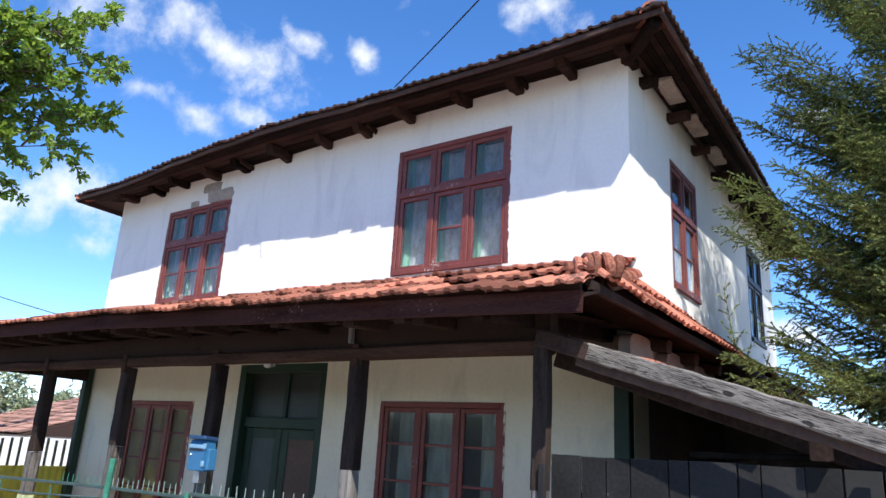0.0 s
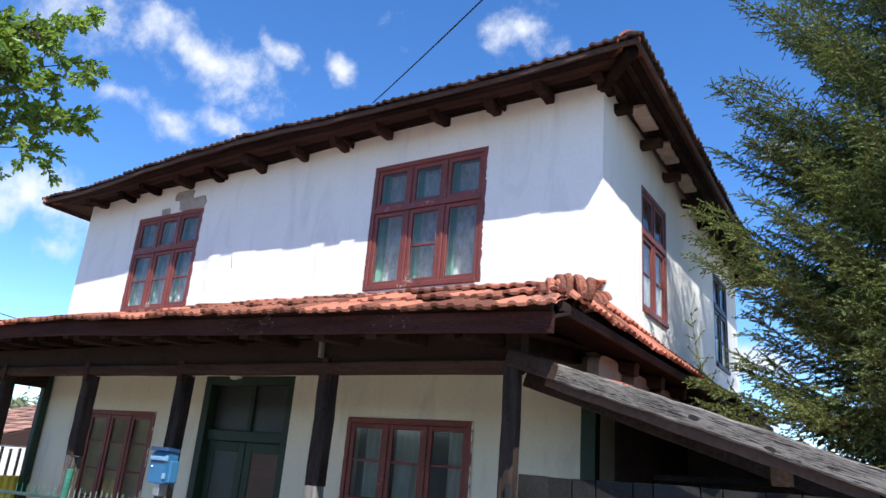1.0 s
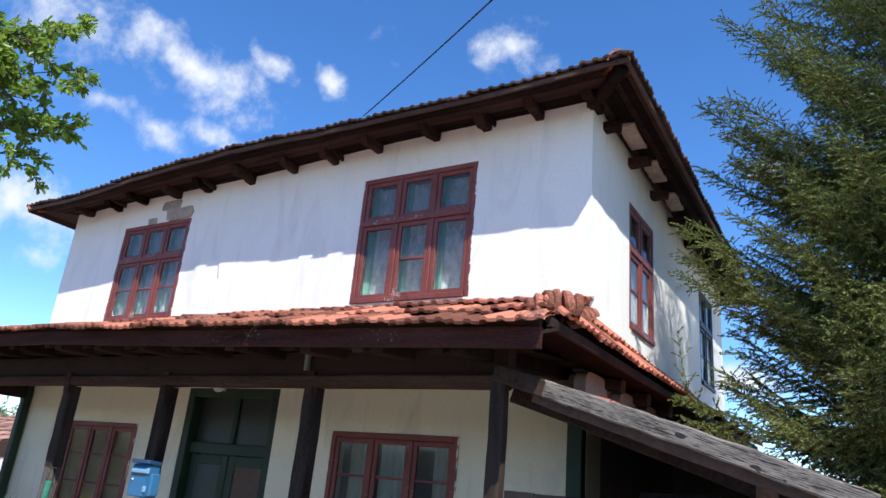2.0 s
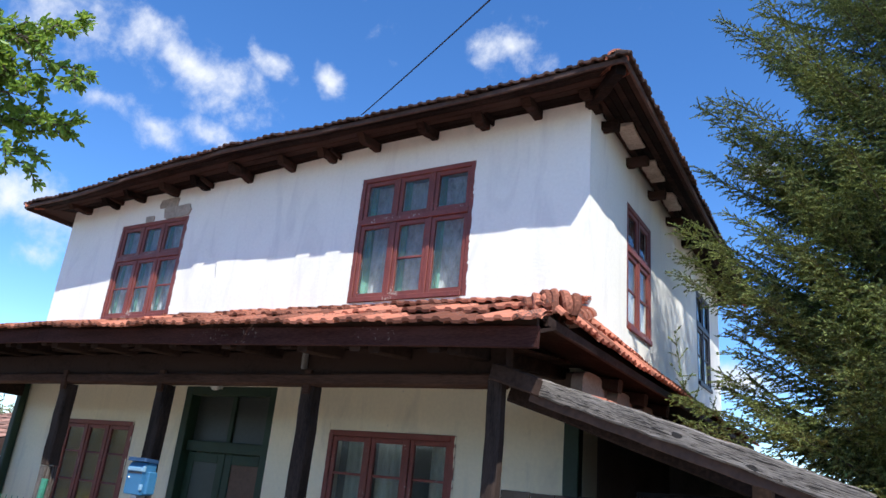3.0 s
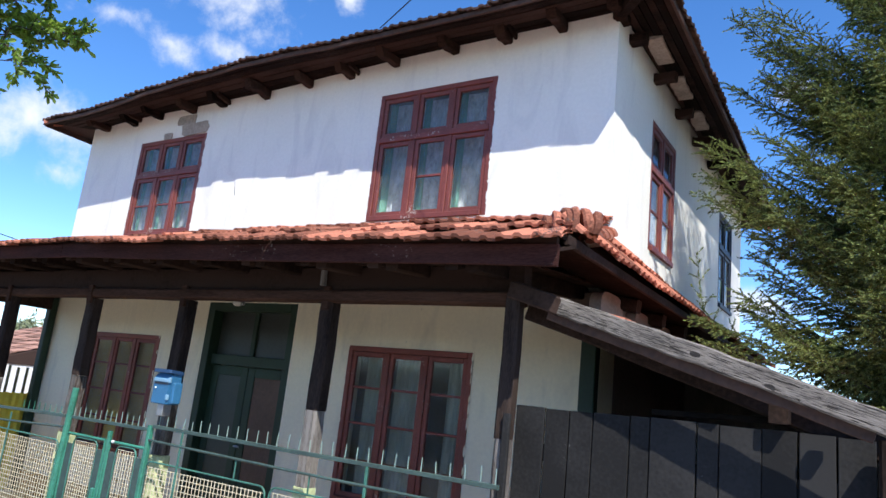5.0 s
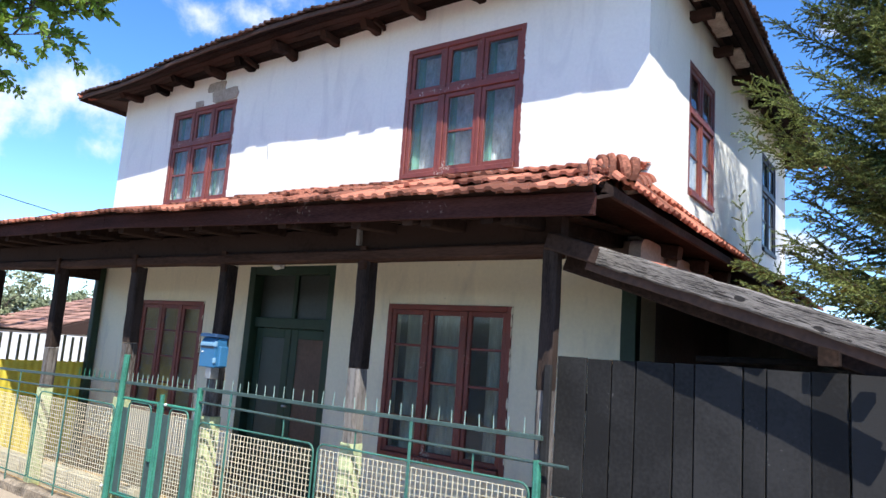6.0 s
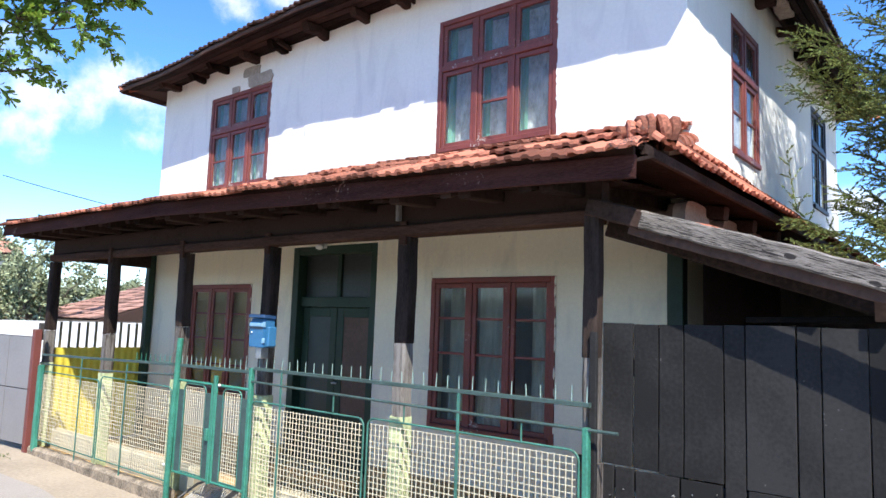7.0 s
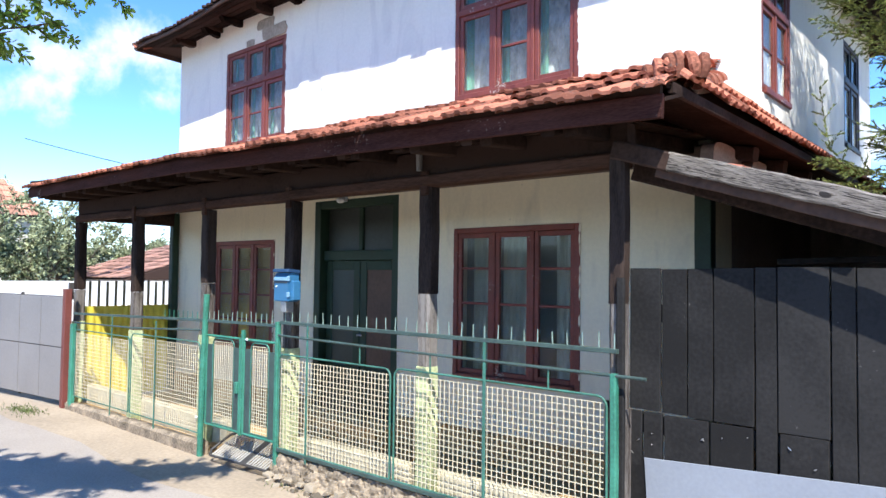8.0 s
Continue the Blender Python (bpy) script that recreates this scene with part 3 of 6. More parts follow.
def window(w, h, mx, split, bars_low, cols=3, paint=None, cloth="lace", seed=1, label=""):
    """A casement window: frame, mullions, a transom at split (share of the height, 0 for none), glazed sashes and cloth behind them."""
    paint = paint or PAINT_RED
    rnd = random.Random(seed)
    win = new("window")
    win.parent = house
    win.matrix_local = mx
    if label:
        win["label"] = label
    f, d1 = 0.05, 0.10
    part("jamb", box((0, 0, 0), (f, d1, h), 0.005), paint, win)
    part("jamb", box((w - f, 0, 0), (w, d1, h), 0.005), paint, win)
    part("head", box((f, 0, h - f), (w - f, d1, h), 0.005), paint, win)
    part("sill", box((f, -0.025, 0), (w - f, d1, f), 0.005), paint, win)
    zt = h * split
    rows = [(f, zt - 0.03), (zt + 0.03, h - f)] if split else [(f, h - f)]
    if split:
        part("transom", box((f, -0.006, zt - 0.03), (w - f, d1, zt + 0.03), 0.005), paint, win)
    cw = (w - 2 * f) / cols
    for c in range(1, cols):
        for r, (a, b) in enumerate(rows):
            part("mullion", box((f + c * cw - 0.018, 0.002, a), (f + c * cw + 0.018, d1, b), 0.004), paint, win)
    for c in range(cols):
        for r, (a, b) in enumerate(rows):
            x0, x1 = f + c * cw + (0.018 if c else 0) + 0.003, f + (c + 1) * cw - (0.018 if c < cols - 1 else 0) - 0.003
            a2, b2 = a + 0.003, b - 0.003
            s = 0.042
            bm = bmesh.new()
            for p, q in (((x0, 0.012, a2), (x0 + s, 0.052, b2)), ((x1 - s, 0.012, a2), (x1, 0.052, b2)), ((x0 + s, 0.012, a2), (x1 - s, 0.052, a2 + s)), ((x0 + s, 0.012, b2 - s), (x1 - s, 0.052, b2))):
                add_box(bm, p, q, 0.004)
            nb = bars_low[c] if (r == 0) else 0
            for k in range(nb):
                zc = a2 + (b2 - a2) * (k + 1) / (nb + 1)
                add_box(bm, (x0 + s, 0.020, zc - 0.011), (x1 - s, 0.046, zc + 0.011), 0.003)
            part("sash", bm, paint, win)
            tilt = rnd.uniform(-0.004, 0.004)
            bm = bmesh.new()
            v = [bm.verts.new(p) for p in ((x0 + s, 0.030 + tilt, a2 + s), (x1 - s, 0.030, a2 + s), (x1 - s, 0.030 + tilt, b2 - s), (x0 + s, 0.030 - tilt, b2 - s))]
            bm.faces.new(v)
            pane = part("pane", bm, GLASS, win)
            pane.visible_shadow = False
    if cloth == "lace":
        ob = part("curtain", pane_sheet(w - 0.16, h - 0.16, 0.012, 60, seed), CURTAIN, win)
        ob.matrix_local = pose(0.08, 0.20, 0.08)
        gw = 0.085
        for c in range(cols):
            ob = part("side_curtain", pane_sheet(gw, h - 0.14, 0.010, 12, seed + c + 3), CURTAIN_G, win, "green side curtain")
            ob.matrix_local = pose(0.07 + c * cw, 0.165, 0.07)
    elif cloth == "net":
        for c, (a, share_w) in enumerate(((0.30, 0.66), (0.12, 0.84), (0.42, 0.54))):
            ob = part("curtain", pane_sheet(cw * share_w, h - 0.16, 0.020, 26, seed + c), NET, win, "grey-white net curtain")
            ob.matrix_local = pose(f + cw * (c + a), 0.16, 0.08)
    elif cloth == "beige":
        ob = part("blind", pane_sheet(w - 0.12, h - 0.12, 0.004, 20, seed), BEIGE, win, "drawn beige blind")
        ob.matrix_local = pose(0.06, 0.10, 0.06)
    elif cloth == "rust":
        ob = part("curtain", pane_sheet(w - 0.14, h * 0.36, 0.01, 30, seed), RUSTCLOTH, win, "red-brown half curtain")
        ob.matrix_local = pose(0.07, 0.12, h * 0.60)
        ob = part("curtain", pane_sheet(w - 0.14, h * 0.55, 0.01, 30, seed + 1), CURTAIN, win)
        ob.matrix_local = pose(0.07, 0.20, 0.06)
    return win


def plaster_lip(x0, x1, z0, z1, y, seed):
    """Ragged plaster left round a window opening: broken flakes along its sides."""
    rn = random.Random(seed)
    bm = bmesh.new()
    runs = [((x1, z0 + 0.1), (x1, z1), (1, 0)), ((x0, z0 + 0.1), (x0, z1), (-1, 0))]
    for (xa, za), (xb, zb), (ox, oz) in runs:
        length = math.hypot(xb - xa, zb - za)
        s = 0.0
        while s < length:
            step = rn.uniform(0.03, 0.12)
            if rn.random() < 0.62:
                c = Vector((xa + (xb - xa) * s / length, y, za + (zb - za) * s / length))
                along, out = Vector((xb - xa, 0, zb - za)) / length, Vector((ox, 0, oz))
                lap, wide, t = rn.uniform(0.004, 0.013), rn.uniform(0.004, 0.010), rn.uniform(0.002, 0.005)
                pts = [c + along * step * p + out * q for p, q in ((0.0, -lap * 0.3), (0.35, -lap), (0.8, -lap * rn.uniform(0.2, 1)), (1.0, 0.0), (0.8, wide * rn.uniform(0.5, 1)), (0.3, wide))]
                r = bmesh.ops.extrude_face_region(bm, geom=[bm.faces.new([bm.verts.new(p) for p in pts])])
                bmesh.ops.translate(bm, verts=[v for v in r["geom"] if isinstance(v, bmesh.types.BMVert)], vec=(0, -t, 0))
            s += step
    bmesh.ops.recalc_face_normals(bm, faces=bm.faces)
    return bm


for k, (a, b, c, d) in enumerate(UP):
    tagged(part("plaster_lip", plaster_lip(a, b, c, d, -0.001, 31 + k), PLASTER, house, "crumbling white plaster round the window"), kind="stuff")
for k, (a, b, c, d) in enumerate(LOW):
    tagged(part("plaster_lip", plaster_lip(a, b, c, d, -0.011, 41 + k), PLASTER_G, house, "crumbling grey-white plaster round the window"), kind="stuff")
part("wall_wire", rod(((-4.49, -0.005, 3.95), (-4.475, -0.009, 3.86), (-4.46, -0.005, 3.78)), 0.0022, 5), IRON, house, "thin dark wire on the wall")
(a, b, c, d), (e, f, g, h) = UP
window(b - a, d - c, pose(a, 0.0, c), 0.63, (0, 1, 0), seed=3)
window(f - e, h - g, pose(e, 0.0, g), 0.63, (1, 1, 1), seed=8)
(a, b, c, d), (e, f, g, h) = LOW
window(b - a, d - c, pose(a, -0.012, c), 0, (3, 3, 3), cloth="net", seed=5)
window(f - e, h - g, pose(e, -0.012, g), 0, (3, 3, 3), cloth="beige", seed=6)
(a, b, c, d), (e, f, g, h) = SIDE
window(b - a, d - c, pose(0.0, a, c, 0, 0, 90), 0.63, (1, 1), 2, cloth="rust", seed=11)
window(f - e, h - g, pose(0.0, e, g, 0, 0, 90), 0.63, (1, 1), 2, PAINT_SHADED, cloth="lace", seed=12, label="window with its paint darkened for shade")

# patches where plaster has fallen above the far window
for (x0, x1, z0, z1, k) in ((-5.68, -5.14, 4.627, 4.80, 0.016), (-6.02, -5.84, 4.627, 4.72, 0.010), (-5.80, -5.40, 4.785, 4.92, 0.008)):
    vs = []
    bm = bmesh.new()
    n = 16
    for i in range(n):
        t = 2 * math.pi * i / n
        cx, cz = math.copysign(abs(math.cos(t)) ** 0.3, math.cos(t)), math.copysign(abs(math.sin(t)) ** 0.3, math.sin(t))
        vs.append(bm.verts.new(((x0 + x1) / 2 + (x1 - x0) / 2 * cx * random.uniform(0.85, 1), -k, (z0 + z1) / 2 + (z1 - z0) / 2 * cz * random.uniform(0.85, 1))))
    f = bm.faces.new(vs)
    r = bmesh.ops.extrude_face_region(bm, geom=[f])
    bmesh.ops.translate(bm, verts=[v for v in r["geom"] if isinstance(v, bmesh.types.BMVert)], vec=(0, k + 0.002, 0))
    bmesh.ops.recalc_face_normals(bm, faces=bm.faces)
    part("bare_mortar_patch", bm, MORTAR, house, "bare grey-brown mortar patch")

# the entrance
door = new("entrance_door")
door.parent = house
door["label"] = "dark green double door with glazed fanlight"
x0, x1, z0, z1 = DOOR
dy = 0.10
for nm, p, q in (("door_jamb", (x0, 0.0, z0), (x0 + 0.10, dy + 0.12, z1)), ("door_jamb", (x1 - 0.09, 0.0, z0), (x1, dy + 0.12, z1)), ("door_head", (x0 + 0.10, 0.0, z1 - 0.09), (x1 - 0.09, dy + 0.12, z1)),
                 ("transom", (x0 + 0.10, dy - 0.04, 1.86), (x1 - 0.09, dy + 0.06, 1.97)), ("fanlight_mullion", (-3.91, dy, 1.97), (-3.85, dy + 0.06, z1 - 0.09)), ("threshold", (x0 + 0.1, 0.0, z0), (x1 - 0.09, dy + 0.06, z0 + 0.05))):
    part(nm, box(p, q, 0.006), GREEN_D, door)
for a, b, pm in ((x0 + 0.105, -3.885, DOORPANE), (-3.875, x1 - 0.095, WOOD_BROWN)):
    bm = bmesh.new()
    zb, zt = z0 + 0.055, 1.855
    for p, q in (((a, dy, zb), (a + 0.10, dy + 0.045, zt)), ((b - 0.10, dy, zb), (b, dy + 0.045, zt)), ((a + 0.10, dy, zb), (b - 0.10, dy + 0.045, zb + 0.55)), ((a + 0.10, dy, zt - 0.10), (b - 0.10, dy + 0.045, zt))):
        add_box(bm, p, q, 0.005)
    part("door_leaf", bm, GREEN_D, door)
    part("door_panel", box((a + 0.10, dy + 0.012, zb + 0.55), (b - 0.10, dy + 0.028, zt - 0.10)), pm, door, "grey glazed panel" if pm is DOORPANE else "brown wooden panel")
for a, b in ((x0 + 0.10, -3.91), (-3.85, x1 - 0.09)):
    bm = bmesh.new()
    bm.faces.new([bm.verts.new(p) for p in ((a, dy + 0.03, 1.97), (b, dy + 0.03, 1.97), (b, dy + 0.03, z1 - 0.09), (a, dy + 0.03, z1 - 0.09))])
    part("fanlight_pane", bm, FANLIGHT, door)
part("door_step", beam((-4.62, -0.17, 0.115), (-3.14, -0.17, 0.115), 0.34, 0.19, 0.02, 0.006, seg=5), PLINTH, house, "worn brown door step")
bm = bmesh.new()
tube(bm, ((-3.86, dy - 0.005, 1.05), (-3.86, dy - 0.05, 1.05), (-3.79, dy - 0.05, 1.05)), 0.009)
part("door_handle", bm, STEEL, door, "steel lever handle")
lamp = thing("porch_lamp", "small white porch lamp above the green door", "lamp")
part("lamp_base", box((-4.06, -0.035, 2.50), (-3.98, 0.0, 2.55), 0.006), WHITE, lamp)
bm = bmesh.new()
bmesh.ops.create_uvsphere(bm, u_segments=12, v_segments=8, radius=0.045, matrix=Matrix.Translation((-4.02, -0.075, 2.51)) @ Matrix.Diagonal((1.2, 1, 0.7, 1)))
part("lamp_glass", bm, WHITE, lamp)

# ---- porch ----
POST_X = [-0.03, -1.58, -3.185, -4.56, -6.08, -7.68]
PY = -1.32
for i, x in enumerate(POST_X):
    py = PY if i else -1.42               # the corner post stands forward, beside the yard gate
    w = 0.095 if i == 0 else 0.118
    x2 = x + random.uniform(-0.01, 0.01)
    zl = random.uniform(1.04, 1.11) if i else 0.97
    zw = random.uniform(1.46, 1.60) if i else 1.55
    part("porch_post", beam((x, py, zw), (x2, py, 2.335 if i else 2.37), w, w, 0.016, 0.004, (0, 1, 0), 5), WOOD_POST, house)
    # Bare worn wood, paled as well where sun reaches below the eave's shadow.
    part("worn_length", beam((x, py, zl), (x, py, zw), w * 0.97, w * 0.97, 0.018, 0.004, (0, 1, 0), 4), WOOD_WORN, house, "bare weathered middle of the post, paled for sunlight")
    part("post_foot", beam((x, py, -0.02), (x, py, zl), w * 1.08, w * 1.08, 0.016, 0.003, (0, 1, 0), 5), LIME if i else WOOD_WORN, house, "pale yellow-green painted foot of the post" if i else "")
    if 0 < i < 5:
        part("post_block", beam((x + 0.025, py - 0.075, 2.275), (x + 0.022, py - 0.075, 2.445), 0.062, 0.03, 0.006, 0.003, (0, 1, 0)), WOOD_PLATE, house, "small block nailed over the post's top")
        if i == 1:
            part("joist_pin", beam((x - 0.022, py - 0.085, 2.45), (x - 0.026, py - 0.085, 2.58), 0.036, 0.036, 0.005, 0.002, (0, 1, 0)), WOOD_WORN, house, "pale bare peg above the post")
part("porch_plate", beam((-7.75, PY, 2.385), (-0.01, PY - 0.05, 2.372), 0.12, 0.085, 0.014, 0.005, seg=16), WOOD_PLATE, house, "bare brown plate along the post tops")
part("porch_beam", beam((-7.75, PY + 0.03, 2.525), (-0.01, PY - 0.01, 2.50), 0.10, 0.19, 0.012, 0.004, seg=14), SHADED_WOOD, house)
part("wall_beam", beam((-7.7, -0.05, 2.62), (0.0, -0.05, 2.60), 0.10, 0.12, 0.01, 0.003, seg=12), WOOD_RAW, house)
part("porch_end_beam", beam((-7.68, PY + 0.07, 2.50), (-7.64, -0.1, 2.49), 0.11, 0.26, 0.01, 0.003, seg=4), WOOD_DARK, house)
part("wall_end_post", beam((-7.65, -0.06, 0.05), (-7.65, -0.06, 2.55), 0.10, 0.10, 0.01, 0.003, (0, 1, 0), 5), GREEN_D, house, "dark green wall post")
part("porch_floor", box((-7.62, -1.36, -0.05), (0.02, 0.0, 0.03), 0.01), PORCH_FLOOR, house)
for a, b, za, zb in ((-7.5, -4.25, 0.235, 0.255), (-3.16, -1.80, 0.282, 0.298), (-1.64, -0.02, 0.308, 0.362)):
    part("porch_kerb", beam((a, -1.21, za / 2 - 0.01), (b, -1.21, zb / 2 - 0.01), 0.11, 0.30, 0.012, 0.004, seg=8), CREAM, house, "cream painted porch kerb")


def eave_z(x):
    return 2.605 - 0.030 * x if x > -4.4 else 2.737 - 0.004 * (x + 4.4)


FX0, FX1 = -8.09, 0.40
part("fascia", beam((FX0, -1.815, eave_z(FX0) - 0.055), (-4.4, -1.815, eave_z(-4.4) - 0.055), 0.028, 0.122, 0.004, 0.004, seg=7), FASCIA, house)
part("fascia", beam((-4.4, -1.815, eave_z(-4.4) - 0.055), (FX1, -1.815, eave_z(FX1) - 0.055), 0.028, 0.122, 0.004, 0.004, seg=9), FASCIA, house)
for a, b in ((FX0, -4.4), (-4.4, FX1 - 0.02)):
    part("tile_fillet", beam((a, -1.795, eave_z(a) + 0.022), (b, -1.795, eave_z(b) + 0.022), 0.03, 0.056, 0.004, 0.002, seg=6), SHADED_WOOD, house)
part("verge_board", beam((FX0 + 0.015, -1.80, eave_z(FX0) + 0.03), (FX0 + 0.015, -0.02, 3.15), 0.025, 0.15, 0.004, 0.002, seg=3), WOOD_DARK, house)
n = 15
for i in range(n):
    x = FX0 + 0.25 + i * (FX1 - FX0 - 0.35) / (n - 1)
    if x > -0.05:
        continue
    part("rafter", beam((x, -1.79, eave_z(x) - 0.09), (x, -0.02, 3.06), 0.085, 0.10, 0.01, 0.004, seg=3), SHADED_WOOD, house)
    part("ceiling_joist", beam((x + 0.12, -1.75, eave_z(x) - 0.10), (x + 0.12, -0.02, 2.66), 0.09, 0.10, 0.01, 0.004, seg=3), SHADED_WOOD, house)
for k in range(7):                            # plank ceiling over the joists
    ya, yb = -1.46 + k * 0.206, -1.46 + (k + 1) * 0.206 - 0.006
    bm = bmesh.new()
    r = bmesh.ops.extrude_face_region(bm, geom=[bm.faces.new([bm.verts.new(p) for p in ((-7.95, ya, 2.655 + 0.05 * k / 7), (0.02, ya, 2.575 + 0.13 * k / 7), (0.02, yb, 2.575 + 0.13 * (k + 1) / 7), (-7.95, yb, 2.655 + 0.05 * (k + 1) / 7))])])
    bmesh.ops.translate(bm, verts=[v for v in r["geom"] if isinstance(v, bmesh.types.BMVert)], vec=(0, 0, 0.018))
    bmesh.ops.recalc_face_normals(bm, faces=bm.faces)
    part("ceiling_board", bm, SHADED_WOOD, house)
# boarding over the porch rafters
nb = 8
for k in range(nb):
    y0, y1 = -1.80 + k * 1.78 / nb, -1.80 + (k + 1) * 1.78 / nb - 0.008
    bm = bmesh.new()

    def zz(x, y):
        return eave_z(x) - 0.03 + (3.12 - eave_z(x) + 0.03) * (y + 1.80) / 1.80
    xr = FX1 - 0.40 * (y0 + 1.80) / 1.80
    vs = [bm.verts.new(p) for p in ((FX0, y0, zz(FX0, y0)), (xr, y0, zz(xr, y0)), (xr, y1, zz(xr, y1)), (FX0, y1, zz(FX0, y1)))]
    r = bmesh.ops.extrude_face_region(bm, geom=[bm.faces.new(vs)])
    bmesh.ops.translate(bm, verts=[v for v in r["geom"] if isinstance(v, bmesh.types.BMVert)], vec=(0, 0, 0.018))
    bmesh.ops.recalc_face_normals(bm, faces=bm.faces)
    part("roof_board", bm, WOOD_DARK, house)
# side pent roof: joists, boards
for i in range(2, 10):
    y = -1.30 + i * 0.74
    part("side_joist", beam((-0.02, y, 2.63), (0.22, y, 2.60), 0.12, 0.10, 0.015, 0.004, seg=2), WOOD_DARK, house)
for y, z, w, hh in ((-0.06, 2.50, 0.50, 0.30), (0.72, 2.51, 0.42, 0.23), (1.48, 2.51, 0.40, 0.20)):
    bm = bmesh.new()                          # a lump of mortar with a rounded head
    n = 14
    ring = [(y - w / 2, z - hh / 2), (y + w / 2, z - hh / 2)] + [(y + w / 2 * math.copysign(abs(math.cos(t)) ** 0.55, math.cos(t)), z + hh / 2 * math.sin(t) ** 0.6) for t in [math.pi * k / n for k in range(n + 1)]]
    r = bmesh.ops.extrude_face_region(bm, geom=[bm.faces.new([bm.verts.new((0.004, a, b)) for a, b in ring])])
    bmesh.ops.translate(bm, verts=[v for v in r["geom"] if isinstance(v, bmesh.types.BMVert)], vec=(0.09, 0, 0))
    bmesh.ops.recalc_face_normals(bm, faces=bm.faces)
    part("plaster_infill", bm, MORTAR_P, house, "lime mortar packed between the joists")
part("side_eave_board", beam((0.385, -1.70, 2.655), (0.385, Y1 + 0.1, 2.645), 0.03, 0.06, 0.005, 0.003, seg=10), WOOD_DARK, house)


def pent_top(y):
    return 3.10 - 0.04 * y


bm = bmesh.new()
for a, b, thick in ((0.40, 0.0, (-0.014, 0, -0.006)),):
    vs = [bm.verts.new(p) for p in ((0.395, -1.80, 2.67), (0.395, Y1 + 0.1, 2.665), (0.0, Y1 + 0.1, pent_top(Y1) - 0.05), (0.0, -0.02, pent_top(0) - 0.02))]
    r = bmesh.ops.extrude_face_region(bm, geom=[bm.faces.new(vs)])
    bmesh.ops.translate(bm, verts=[v for v in r["geom"] if isinstance(v, bmesh.types.BMVert)], vec=thick)
bmesh.ops.recalc_face_normals(bm, faces=bm.faces)
part("side_boarding", bm, WOOD_DARK, house)
bm = bmesh.new()
vs = [bm.verts.new(p) for p in ((0.0, -1.45, 2.685), (0.385, -1.75, 2.645), (0.385, Y1, 2.64), (0.0, Y1, 2.69))]
r = bmesh.ops.extrude_face_region(bm, geom=[bm.faces.new(vs)])
bmesh.ops.translate(bm, verts=[v for v in r["geom"] if isinstance(v, bmesh.types.BMVert)], vec=(0, 0, 0.014))
bmesh.ops.recalc_face_normals(bm, faces=bm.faces)
part("side_soffit", bm, SHADED_WOOD, house)

# ---- upper eaves ----
EL, ER, EB = Vector((-8.00, -0.53, 4.935)), Vector((0.45, -0.53, 5.065)), Vector((0.42, 6.15, 4.84))
EBL = Vector((-8.00, 6.15, 4.80))


def smooth(a, b, x):
    s = min(1.0, max(0.0, (x - a) / (b - a)))
    return s * s * (3 - 2 * s)


def eave_bow(x):
    """How far the old front eave stands above a straight line: it droops at its far end and bellies up beyond the small window."""
    return -0.02 + 0.095 * smooth(-6.9, -4.7, x) * (1 - smooth(-4.2, -0.9, x)) + 0.012 * smooth(-2.0, 0.2, x) + 0.007 * math.sin(x * 2.9) + 0.004 * math.sin(x * 7.3)


def eave_edge(x):
    return EL.z + (ER.z - EL.z) * (x + 8.0) / 8.45 + eave_bow(x)


def soffit_wall(x):
    return 5.02 + 0.075 * smooth(-4.6, -1.6, x) - 0.03 * smooth(-6.6, -7.7, x)


for i, x in enumerate((-7.35, -6.70, -6.15, -5.50, -4.92, -4.18, -3.52, -2.92, -2.32, -1.62, -1.06, -0.50, 0.02)):
    zb = soffit_wall(x) - 0.045
    out = random.uniform(0.24, 0.36)
    bm = beam((x, 0.10, zb), (x + random.uniform(-0.03, 0.03), -out, zb + (eave_edge(x) - zb) * 0.35 * out / 0.53 - 0.01), random.uniform(0.075, 0.10), random.uniform(0.085, 0.115), 0.012, 0.012, seg=5)
    for v in bm.verts:                        # hewn ends, cut back under
        if v.co.y < -out * 0.75:
            v.co.y += 0.05 * max(0.0, zb - v.co.z) / 0.05
    part("joist_end", bm, SOFFIT, house)
    if i % 3 == 1:
        part("joist_splint", beam((x + 0.09, 0.0, zb + 0.005), (x + 0.11, -out * 0.8, zb + 0.02), 0.03, 0.06, 0.006, 0.006, seg=3), SOFFIT, house)
for i in range(8):
    y = 0.30 + i * 0.78
    zb = 4.965 - 0.02 * i * 0.7
    part("joist_end", beam((-0.10, y, zb + 0.02), (0.17 + random.uniform(-0.03, 0.04), y + random.uniform(-0.03, 0.03), zb), 0.10, 0.09, 0.012, 0.010, seg=4), SOFFIT, house)
    if i in (0, 1, 2):
        part("plaster_infill", beam((0.155, y + 0.14, 5.060 - 0.028 * y), (0.145, y + 0.60, 5.048 - 0.028 * y), 0.15, 0.03, 0.008, 0.008, seg=6), MORTAR, house, "lime mortar packed between the joists")
part("hip_rafter", beam(ER + Vector((-0.04, 0.05, -0.05)), (-0.02, 0.0, 5.045), 0.09, 0.085, 0.012, 0.006, seg=4), SOFFIT, house)


def slab(pts, thick, name, material):
    bm = bmesh.new()
    r = bmesh.ops.extrude_face_region(bm, geom=[bm.faces.new([bm.verts.new(p) for p in pts])])
    bmesh.ops.translate(bm, verts=[v for v in r["geom"] if isinstance(v, bmesh.types.BMVert)], vec=(0, 0, thick))
    bmesh.ops.recalc_face_normals(bm, faces=bm.faces)
    return part(name, bm, material, house)


